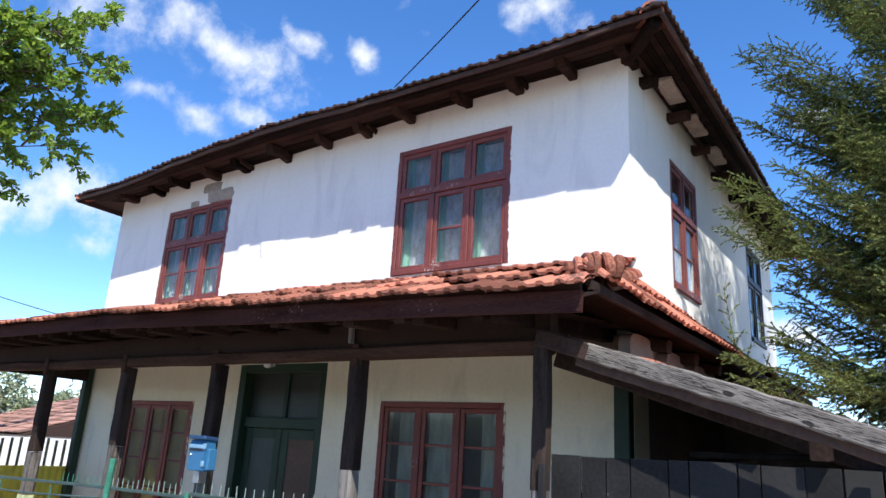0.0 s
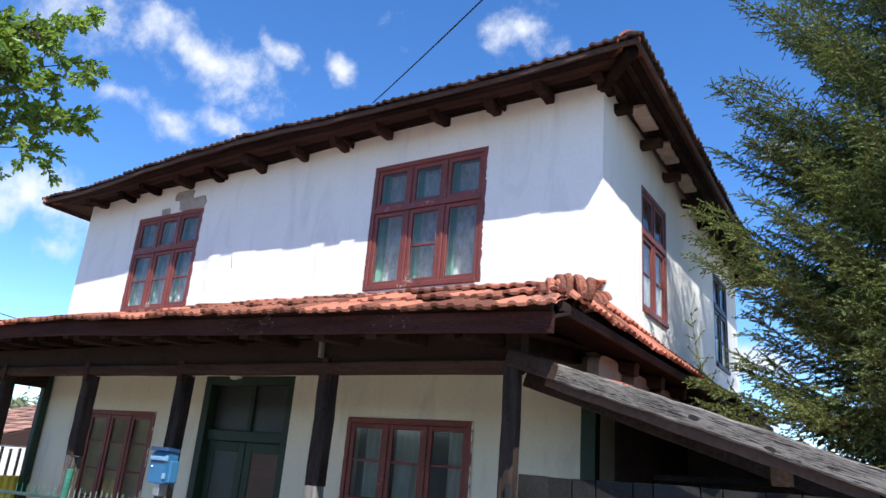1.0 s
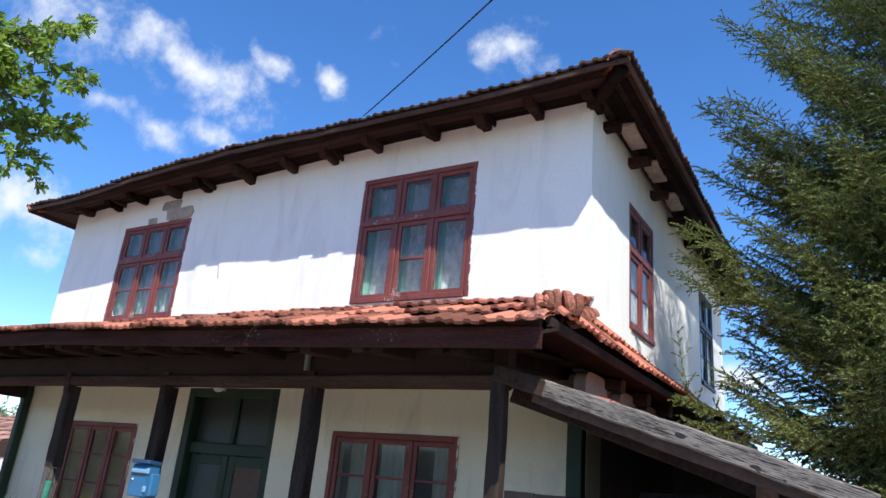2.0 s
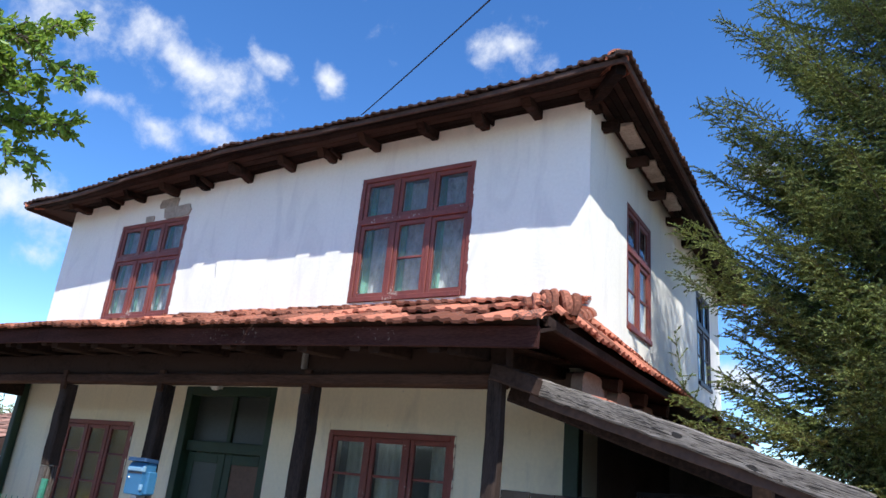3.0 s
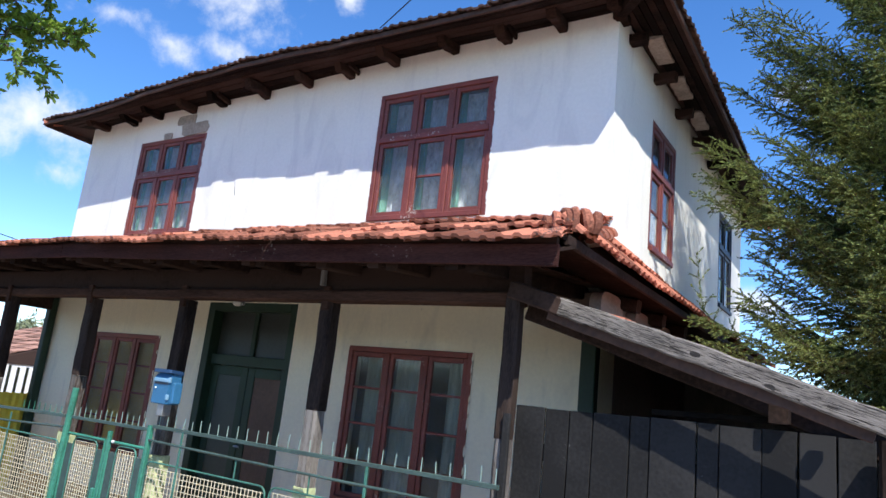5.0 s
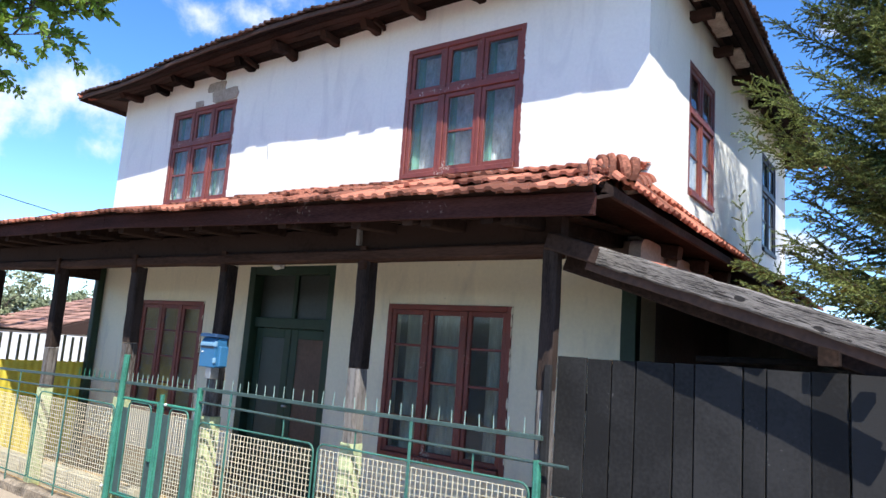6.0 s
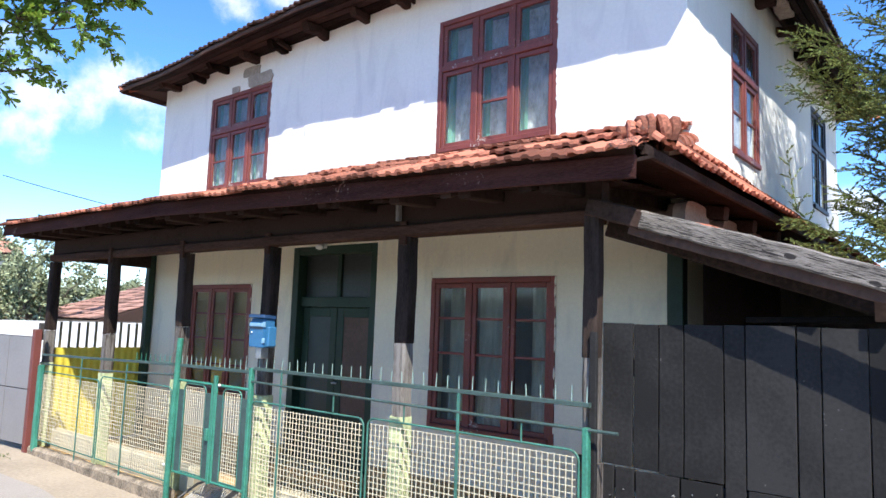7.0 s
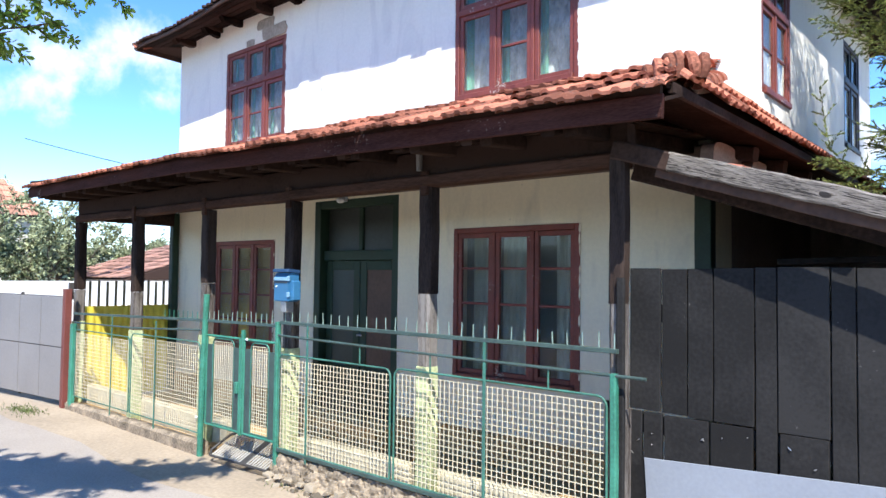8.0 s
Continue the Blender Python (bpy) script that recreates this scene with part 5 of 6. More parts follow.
def mesh_panel(parent, x0, x1, z0, z1, pitch=0.0385, y=FY):
    """A rounded tube frame filled with crossed wires."""
    r = 0.06
    pts = [(x0, y, z0)]
    for k in range(5):
        t = math.pi / 2 * k / 4
        pts.append((x0 + r - r * math.cos(t), y, z1 - r + r * math.sin(t)))
    for k in range(5):
        t = math.pi / 2 * k / 4
        pts.append((x1 - r + r * math.sin(t), y, z1 - r + r * math.cos(t)))
    pts += [(x1, y, z0)]
    bm = bmesh.new()
    tube(bm, pts, 0.0070, 8)
    tube(bm, ((x0, y, z0), (x1, y, z0)), 0.0070, 8)
    panel = part("mesh_panel", bm, GREEN_DULL, parent)
    bm = bmesh.new()
    rn = random.Random(int(x0 * 100))
    n = int((x1 - x0) / pitch)
    for i in range(1, n):
        x = x0 + (x1 - x0) * i / n + rn.uniform(-0.003, 0.003)
        add_box(bm, (x - 0.0021, y - 0.003, z0 + 0.005), (x + 0.0021, y + 0.0005, z1 - 0.035))
    n = int((z1 - z0) / pitch)
    for i in range(1, n):
        z = z0 + (z1 - z0) * i / n + rn.uniform(-0.003, 0.003)
        add_box(bm, (x0 + 0.02, y + 0.0005, z - 0.0021), (x1 - 0.02, y + 0.0045, z + 0.0021))
    part("wire_mesh", bm, CREAM, panel, "cream welded wire mesh")
    return panel


def spiked_rail(x0, x1, z0, z1, parent, spikes=True, first=0.06, pitch=0.115, y=FY):
    rail = part("spiked_rail" if spikes else "top_rail", beam((x0, y, z0), (x1, y, z1), 0.030, 0.026, 0.003, 0.001, seg=6), GREEN_R, parent)
    x = x0 + first
    while spikes and x < x1 - 0.02:
        z = z0 + (z1 - z0) * (x - x0) / (x1 - x0)
        part("spike", rod(((x, y, z + 0.01), (x + random.uniform(-0.006, 0.006), y, z + random.uniform(0.08, 0.105))), [0.0045, 0.003], 5), SPIKE, rail)
        x += pitch * random.uniform(0.93, 1.07)
    return rail


# right stretch
spiked_rail(-3.03, 0.02, 1.295, 1.298, fence, pitch=0.100)
part("tube_rail", rod(((-3.05, FY - 0.01, 1.19), (-1.5, FY - 0.01, 1.172), (0.19, FY - 0.01, 1.165)), 0.0095, 8), GREEN_R, fence)
mesh_panel(fence, -3.04, -1.73, 0.265, 1.035)
mesh_panel(fence, -1.69, -0.045, 0.265, 1.045)
for x in (-2.66, -0.885):
    part("upright", beam((x, FY - 0.012, 0.20), (x, FY - 0.012, 1.29), 0.022, 0.006, 0.001, 0.001, (0, 1, 0), 4), GREEN_DULL, fence)
for x in (-2.05, -1.35, -0.42):
    part("short_upright", rod(((x, FY - 0.004, 1.045), (x, FY - 0.004, 1.18)), 0.006, 6), GREEN_DULL, fence)
part("end_post", beam((0.0, FY + 0.0, 0.10), (0.0, FY + 0.0, 1.175), 0.038, 0.045, 0.01, 0.002, (0, 1, 0), 4), GREEN, fence)
part("base_rail", beam((-3.05, FY, 0.25), (0.0, FY, 0.245), 0.03, 0.03, 0.004, 0.001, seg=4), GREEN_R, fence)
part("gate_side_post", beam((-3.065, FY, 0.06), (-3.065, FY, 1.30), 0.04, 0.04, 0.006, 0.001, (0, 1, 0), 4), GREEN, fence)
# left stretch
part("tall_post", rod(((-4.225, FY - 0.02, -0.02), (-4.20, FY - 0.02, 0.8), (-4.165, FY - 0.02, 1.50)), 0.028, 10), GREEN, fence, "tall round green gate post")
spiked_rail(-7.26, -4.26, 1.185, 1.255, fence, spikes=False)
for k in range(8):
    x = -4.36 - 0.09 * k
    part("spike", rod(((x, FY, 1.25), (x, FY, 1.33)), [0.0045, 0.003], 5), GREEN, fence)
part("tube_rail", rod(((-7.2, FY - 0.01, 1.08), (-5.7, FY - 0.01, 1.10), (-4.26, FY - 0.01, 1.16)), 0.0095, 8), GREEN_R, fence)
mesh_panel(fence, -7.20, -5.75, 0.19, 0.995)
mesh_panel(fence, -5.71, -4.29, 0.19, 1.04)
for x in (-6.17, -5.15):
    part("upright", beam((x, FY - 0.012, 0.10), (x, FY - 0.012, 1.20), 0.022, 0.006, 0.001, 0.001, (0, 1, 0), 4), GREEN_DULL, fence)
part("corner_post", beam((-7.27, FY, 0.05), (-7.27, FY, 1.06), 0.08, 0.06, 0.01, 0.002, (0, 1, 0), 4), GREEN, fence)
part("footing", beam((-7.35, FY + 0.03, 0.015), (-4.27, FY + 0.03, 0.035), 0.13, 0.17, 0.03, 0.007, seg=34), FOOTING, fence, "crumbling concrete footing")


def crumbled_footing(x0, x1, top):
    """Old concrete broken into lumps: a low bank under the fence, bulging between crevices."""
    bm = bmesh.new()
    nx, nz = int((x1 - x0) / 0.014), 20
    rows = []
    for i in range(nx + 1):
        x = x0 + (x1 - x0) * i / nx
        line = []
        for k in range(nz + 1):
            s = k / nz
            reach = 0.105 + 0.025 * noise.noise(Vector((x * 2.1, 3.0, 0)))
            if s < 0.85:
                f = s / 0.85
                p = Vector((x, FY + 0.01 - reach * (1 - f) ** 1.3, ground_z(x, FY - 0.1) - 0.03 + (top + 0.02 + 0.012 * noise.noise(Vector((x * 5, 0, 8)))) * f))
            else:
                p = Vector((x, FY + 0.01 + 0.12 * (s - 0.85) / 0.15, top - 0.01))
            near_d = noise.voronoi(Vector((p.x * 9.5, p.y * 9, p.z * 13)) + Vector((0.25 * noise.noise(p * 9), 0, 0.25 * noise.noise(p * 9 + Vector((4, 0, 0))))))[0]
            lump = min(1.0, (near_d[1] - near_d[0]) * 2.6)
            push = 0.034 * (lump ** 0.6 - 0.6) + 0.008 * noise.noise(p * 45)
            line.append(bm.verts.new(p + Vector((0, -0.8, 0.6)) * push))
        rows.append(line)
    for a, b in zip(rows, rows[1:]):
        for k in range(nz):
            bm.faces.new((a[k], b[k], b[k + 1], a[k + 1]))
    bmesh.ops.recalc_face_normals(bm, faces=bm.faces)
    return bm


part("footing", crumbled_footing(-3.1, 0.02, 0.225), FOOTING, fence, "crumbling footing broken into lumps")

wicket = thing("wicket_gate", "green two-leaf wicket with wire mesh between fence posts", "gate")
spiked_rail(-4.19, -3.085, 1.255, 1.265, wicket, first=0.05, pitch=0.075)
part("middle_stile", beam((-3.60, FY, 0.28), (-3.575, FY, 1.20), 0.034, 0.03, 0.005, 0.001, (0, 1, 0), 4), GREEN, wicket)
for a, b in ((-4.17, -3.62), (-3.555, -3.09)):
    bm = bmesh.new()
    for p, q in (((a, FY, 0.29), (a, FY, 1.12)), ((b, FY, 0.29), (b, FY, 1.12)), ((a, FY, 1.12), (b, FY, 1.12)), ((a, FY, 0.30), (b, FY, 0.30))):
        tube(bm, (p, q), 0.012, 8)
    part("leaf_frame", bm, GREEN, wicket)
    part("strip", box((a + 0.015, FY - 0.004, 0.31), (a + 0.10, FY + 0.002, 1.04), 0.001), GREEN_R, wicket, "grey-green sheet strip")
    part("strip", box((b - 0.09, FY - 0.004, 0.31), (b - 0.015, FY + 0.002, 1.04), 0.001), GREEN_R, wicket, "grey-green sheet strip")
    mesh_panel(wicket, a + 0.105, b - 0.095, 0.32, 1.10, 0.030)
for x, z in ((-3.49, 1.125), (-4.30, 0.34)):
    bm = bmesh.new()
    bmesh.ops.create_uvsphere(bm, u_segments=10, v_segments=6, radius=0.013, matrix=Matrix.Translation((x, FY - 0.02, z)))
    part("knob", bm, WHITE, wicket, "white knob")
part("lock_box", box((-3.66, FY - 0.03, 0.64), (-3.62, FY + 0.01, 0.74), 0.004), GREEN, wicket)

scraper = thing("boot_scraper", "rusty slatted metal scraper tilted up under the gate", "boot scraper")
M = pose(-4.0, FY - 0.07, 0.055, 27, 0, 3)
bm = bmesh.new()
tube(bm, [M @ Vector(p) for p in ((0.04, 0, 0), (0.84, 0, 0), (0.84, 0.34, 0), (0.04, 0.34, 0), (-0.02, 0.28, 0), (-0.02, 0.06, 0), (0.04, 0, 0))], 0.012, 8)
part("scraper_frame", bm, IRON, scraper)
for k in range(22):
    x = 0.06 + k * 0.036
    part("slat", beam(M @ Vector((x, 0.01, 0)), M @ Vector((x, 0.33, 0)), 0.020 if k not in (12, 13) else 0.045, 0.006, 0.001), IRON if k in (12, 13) else PALE_IRON, scraper)

# broken stones lying at the foot of the footing and lodged in it
def rubble_stone(k, x, y, z, s):
    bm = bmesh.new()
    for sx, sy, sz in ((a, b, c) for a in (-1, 1) for b in (-1, 1) for c in (-1, 1)):    # a broken block: two bevelled points for each corner
        for _ in range(2):
            bm.verts.new((s.x * sx * random.uniform(0.55, 1.0), s.y * sy * random.uniform(0.6, 1.0), s.z * sz * random.uniform(0.5, 1.0)))
    hull = bmesh.ops.convex_hull(bm, input=bm.verts)
    bmesh.ops.delete(bm, geom=[v for v in hull["geom_interior"] if isinstance(v, bmesh.types.BMVert)], context='VERTS')
    bmesh.ops.bevel(bm, geom=bm.edges[:], offset=0.005, segments=1, affect='EDGES', clamp_overlap=True)
    ob = tagged(part("stone", bm, STONE), "rough grey-brown rubble stone under the fence", "stone", "rubble under the fence")
    ob.matrix_world = pose(x, y, z, random.uniform(-22, 22), random.uniform(-18, 18), random.uniform(-25, 25))


for course, (height, out, pitch) in enumerate(((-0.012, 0.090, 0.120), (0.040, 0.055, 0.150))):
    k, x = 0, -3.10 + 0.04 * course
    while x < -0.1:
        size = Vector((random.uniform(0.018, 0.060), random.uniform(0.028, 0.05), random.uniform(0.014, 0.036 - 0.006 * course)))
        y = FY - out - random.uniform(0.0, 0.03)
        rubble_stone(course * 50 + k, x, y, ground_z(x, y) + height + size.z * 0.35, size)
        x += pitch * random.uniform(0.75, 1.3)
        k += 1

# ---- mailbox ----
mail = thing("mailbox", "blue metal mailbox fixed to a porch post", "mailbox")
MX, MY, MZ = -3.055, -1.60, 1.475
bm = bmesh.new()
prof = [(0, 0), (0.11, 0), (0.11, 0.20), (0.085, 0.235), (0, 0.235)]
a = [bm.verts.new((MX, MY + 0.11 - p, MZ + q)) for p, q in prof]
b = [bm.verts.new((MX + 0.195, MY + 0.11 - p, MZ + q)) for p, q in prof]
for i in range(5):
    bm.faces.new((a[i], a[(i + 1) % 5], b[(i + 1) % 5], b[i]))
bm.faces.new(a[::-1])
bm.faces.new(b)
bmesh.ops.recalc_face_normals(bm, faces=bm.faces)
bmesh.ops.bevel(bm, geom=list(bm.edges), offset=0.006, segments=2, affect='EDGES')
part("box_body", bm, MAIL, mail)
part("flap", box((MX + 0.012, MY - 0.014, MZ + 0.168), (MX + 0.185, MY + 0.002, MZ + 0.196), 0.004), PALE_BLUE, mail, "pale blue slot flap")
part("slot_lip", box((MX + 0.02, MY - 0.006, MZ + 0.152), (MX + 0.18, MY + 0.001, MZ + 0.162), 0.002), IRON, mail)
part("lid", beam((MX + 0.10, MY + 0.05, MZ + 0.236), (MX + 0.10, MY + 0.052, MZ + 0.262), 0.215, 0.135, 0.012, 0.0, (0, 1, 0)), MAIL_D, mail, "dark blue lid")
for dz in (0.035, 0.165):
    part("hinge", box((MX + 0.178, MY - 0.008, MZ + dz), (MX + 0.205, MY + 0.012, MZ + dz + 0.042), 0.004), PALE_BLUE, mail, "pale hinge lug")
part("side_wing", box((MX + 0.198, MY + 0.02, MZ + 0.01), (MX + 0.235, MY + 0.10, MZ + 0.17), 0.006), MAIL, mail)
bm = bmesh.new()
bmesh.ops.create_uvsphere(bm, u_segments=8, v_segments=6, radius=0.008, matrix=Matrix.Translation((MX + 0.04, MY - 0.004, MZ + 0.12)))
part("lock", bm, WHITE, mail, "small pale lock")
part("hanging_bracket", box((MX + 0.07, MY + 0.02, MZ - 0.09), (MX + 0.14, MY + 0.10, MZ), 0.004), STEEL, mail)
part("back_arm", box((MX - 0.03, MY + 0.105, MZ + 0.06), (MX + 0.06, MY + 0.232, MZ + 0.10), 0.003), IRON, mail)

# ---- yellow screen at the porch end ----
screen = thing("yellow_screen", "yellow corrugated sheet and slat screen at the porch end", "fence")
bm = bmesh.new()
cols = []
n = 90
for i in range(n + 1):
    y = -1.34 + 1.34 * i / n
    x = -7.69 + 0.005 * math.sin(i * 2 * math.pi / 6)
    cols.append([bm.verts.new((x, y, 0.05)), bm.verts.new((x, y, 1.25 + 0.004 * math.sin(i)))])
for a, b in zip(cols, cols[1:]):
    bm.faces.new((a[0], b[0], b[1], a[1]))
part("sheet", bm, YELLOW, screen)
for k in range(12):
    y = -1.28 + 0.112 * k
    part("slat", beam((-7.73, y, 0.1), (-7.73, y, 1.57 + 0.01 * (k % 3)), 0.045, 0.018, 0.003, 0.001, (0, 1, 0)), SLAT, screen)
part("slat_rail", beam((-7.75, -1.34, 1.1), (-7.75, -0.02, 1.1), 0.03, 0.06), SLAT, screen)

# ---- neighbour's grey gate, wall, shed, house ----
ngate = thing("sheet_metal_gate", "grey sheet metal yard gate on a red-brown post", "gate")
GA, GB = Vector((-7.50, -1.555, 0.0)), Vector((-10.9, -1.95, 0.0))
gd = (GB - GA).normalized()
part("gate_post", beam(GA + Vector((0.06, 0, 0)), GA + Vector((0.06, 0, 1.48)), 0.085, 0.085, 0.006, 0.002, (0, 1, 0), 3), RUST, ngate, "red-brown steel post")
part("post_cap", beam(GA + Vector((0.03, 0.05, 1.35)), GA + Vector((0.03, 0.05, 1.56)), 0.05, 0.05, 0.004, 0, (0, 1, 0)), IRON, ngate)
for k in range(6):
    a, b = GA + gd * (0.03 + 0.57 * k), GA + gd * (0.03 + 0.57 * (k + 1) - 0.012)
    for z0, z1 in ((0.09, 0.74), (0.752, 1.38)):
        part("sheet", beam(a + Vector((0, 0, (z0 + z1) / 2)), b + Vector((0, 0, (z0 + z1) / 2)), 0.012, z1 - z0, 0.003), GREY_METAL, ngate)
part("gate_rail", beam(GA + gd * 0.02 + Vector((0, 0.03, 0.745)), GB + Vector((0, 0.03, 0.745)), 0.03, 0.04), IRON, ngate)
part("gate_rail", beam(GA + gd * 0.02 + Vector((0, 0.03, 1.37)), GB + Vector((0, 0.03, 1.37)), 0.03, 0.04), IRON, ngate)
part("gate_stile", beam(GA + gd * 1.17 + Vector((0, 0.028, 0.06)), GA + gd * 1.17 + Vector((0, 0.028, 1.42)), 0.04, 0.03, 0.004, 0, (0, 1, 0)), IRON, ngate)

tagged(part("yard_wall", wall_mesh(11.5, 0.0, 1.53, 0.2, [], lambda u, d, z: (-11.5 - d, -1.9 + u, z)), WHITEWASH), "bright whitewashed neighbouring yard wall", "wall", kind="structure")
tagged(part("yard_wall", wall_mesh(14.0, 0.0, 1.53, 0.2, [], lambda u, d, z: (-25.5 + u, -2.0 + d, z)), WHITEWASH), "bright whitewashed street wall", "wall", kind="structure")


def far_house(name, x0, x1, y0, y1, eave, ridge, along, label, wall_m, wins, hip=0.0):
    """A plain neighbouring building: walls, gabled or hipped tile roof in courses, windows."""
    hs = thing(name, label, "house" if eave > 2 else "shed")
    bm = wall_mesh(x1 - x0, 0, eave, 0.25, [], lambda u, d, z: (x0 + u, y0 + d, z))
    part("front_wall", bm, wall_m, hs)
    part("back_wall", wall_mesh(x1 - x0, 0, eave, 0.25, [], lambda u, d, z: (x0 + u, y1 - d, z)), wall_m, hs)
    holes = [(a - y0 - 0.25, b - y0 - 0.25, c, d) for a, b, c, d in wins]
    part("side_wall", wall_mesh(y1 - y0 - 0.5, 0, eave, 0.25, holes, lambda u, d, z: (x1 - d, y0 + 0.25 + u, z)), wall_m, hs)
    part("far_wall", wall_mesh(y1 - y0 - 0.5, 0, eave, 0.25, [], lambda u, d, z: (x0 + d, y0 + 0.25 + u, z)), wall_m, hs)
    for a, b, c, d in wins:
        w = part("window", box((x1 - 0.16, a, c), (x1 - 0.10, b, d)), PAINT_RED, hs)
        part("pane", box((x1 - 0.11, a + 0.06, c + 0.06), (x1 - 0.09, b - 0.06, d - 0.06)), DARKPANE, w)
    o = 0.35
    ms = []
    cx, cy = (x0 + x1) / 2, (y0 + y1) / 2
    if along == "y":
        planes = [((x1 + o, y0 - o), (0, 1), (-1, 0), (x1 - x0) / 2 + o, y1 - y0 + 2 * o), ((x0 - o, y1 + o), (0, -1), (1, 0), (x1 - x0) / 2 + o, y1 - y0 + 2 * o)]
    else:
        planes = [((x0 - o, y0 - o), (1, 0), (0, 1), (y1 - y0) / 2 + o, x1 - x0 + 2 * o), ((x1 + o, y1 + o), (-1, 0), (0, -1), (y1 - y0) / 2 + o, x1 - x0 + 2 * o)]
    for (px, py), u, v, run, length in planes:
        rise = ridge - eave
        nc = max(2, int(math.hypot(run, rise) / 0.32))
        for k in range(nc):
            for i in range(int(length / 0.204)):
                s = run * k / nc
                if not hip * k / nc <= (i + 0.5) * 0.204 <= length - hip * k / nc:
                    continue
                ms.append(jitter(frame_at((px + u[0] * (i + 0.5) * 0.204 + v[0] * s, py + u[1] * (i + 0.5) * 0.204 + v[1] * s, eave + rise * k / nc), (u[0], u[1], 0), (v[0] * run, v[1] * run, rise)), rnd, 0.02))
    joined("roof", ms, hs, material=TILE_HAZED if hip else TILE_FADED)
    bm = bmesh.new()
    zt = eave - 0.02
    if along == "y":
        pts = [(x0 - o, y0 - o, zt), (x1 + o, y0 - o, zt), (x1 + o, y1 + o, zt), (x0 - o, y1 + o, zt), (cx, y0 - o + hip, ridge), (cx, y1 + o - hip, ridge)]
        fcs = ((0, 1, 4), (1, 2, 5, 4), (2, 3, 5), (3, 0, 4, 5), (0, 3, 2, 1))
    else:
        pts = [(x0 - o, y0 - o, zt), (x1 + o, y0 - o, zt), (x1 + o, y1 + o, zt), (x0 - o, y1 + o, zt), (x0 - o, cy, ridge), (x1 + o, cy, ridge)]
        fcs = ((0, 1, 5, 4), (1, 2, 5), (2, 3, 4, 5), (3, 0, 4), (0, 3, 2, 1))
    vs = [bm.verts.new(p) for p in pts]
    for f in fcs:
        bm.faces.new([vs[i] for i in f])
    part("roof_frame", bm, WOOD_DARK, hs)
    return hs


far_house("garden_shed", -17.5, -14.2, 2.4, 9.5, 1.55, 2.75, "x", "low garden shed with an old red tile roof", WHITEWASH, [])
far_house("neighbour_house", -30.3, -25.0, -8.0, 4.0, 3.6, 6.25, "y", "neighbouring house with orange tile roof behind trees", CREAMWALL, [(-1.5, -0.5, 1.2, 2.5), (1.2, 2.2, 1.2, 2.5)], 2.4)


# ---- distant wooded hill ----
bm = bmesh.new()
hill = []
for i in range(61):
    a = radians(60 + 5 * i)                    # all round, but for the open side behind the added wall
    ring = []
    for j, (dist, rise) in enumerate(((120, 0.0), (150, 0.55), (190, 1.0), (260, 0.8), (330, 0.0))):
        crest = 8.5 + 3.0 * noise.noise(Vector((math.cos(a) * 2.1, math.sin(a) * 2.1, 0.3))) + 0.9 * noise.noise(Vector((i * 0.7, j, 1.7)))
        ring.append(bm.verts.new((math.cos(a) * dist, math.sin(a) * dist, -0.2 + rise * crest)))
    hill.append(ring)
for p, q in zip(hill, hill[1:]):
    for j in range(4):
        bm.faces.new((p[j], p[j + 1], q[j + 1], q[j]))
bmesh.ops.subdivide_edges(bm, edges=bm.edges[:], cuts=3, use_grid_fill=True)
for v in bm.verts:
    if v.co.z > 0.5:
        v.co.z += 0.9 * abs(noise.noise(v.co * 0.25)) + 0.5 * noise.noise(v.co * 0.6)
bmesh.ops.recalc_face_normals(bm, faces=bm.faces)
tagged(part("backdrop", bm, WOODS), "low wooded green hill on the horizon", "hill", kind="structure")

# ---- trees ----
def quads(name, cen, axis_u, axis_v, material, parent, label="", fold=0.0):
    """Many small leaves: a blade widest past its middle, folded along its rib, round each centre."""
    n = len(cen)
    nrm = np.cross(axis_u, axis_v)
    nrm /= np.linalg.norm(nrm, axis=1, keepdims=True) + 1e-9
    ln = np.linalg.norm(axis_u, axis=1, keepdims=True)
    p = np.empty((n, 6, 3))
    for k, (a, b) in enumerate(((-1.0, 0.0), (-0.25, 0.75), (0.50, 0.92), (1.0, 0.0), (0.50, -0.92), (-0.25, -0.75))):
        p[:, k] = cen + axis_u * a + axis_v * b + nrm * ln * fold * abs(b) - nrm * ln * 0.12 * max(0.0, a) ** 2
    q = np.arange(n)[:, None] * 6
    faces = np.concatenate([q + np.array([[0, 1, 2, 3]]), q + np.array([[0, 3, 4, 5]])], 1).reshape(-1, 4)
    me = bpy.data.meshes.new(name)
    me.from_pydata(p.reshape(-1, 3).tolist(), [], faces.tolist())
    me.materials.append(material)
    ob = new(name, me)
    ob.parent = parent
    if label:
        ob["label"] = label
    return ob


def bent(a, b, n, wob, rn, sag=0.0):
    a, b = Vector(a), Vector(b)
    pts = []
    for i in range(n + 1):
        s = i / n
        j = Vector((rn.uniform(-wob, wob) for _ in range(3))) * math.sin(math.pi * s) * 1.5
        pts.append(a.lerp(b, s) + j + Vector((0, 0, sag * math.sin(math.pi * s))))
    return pts


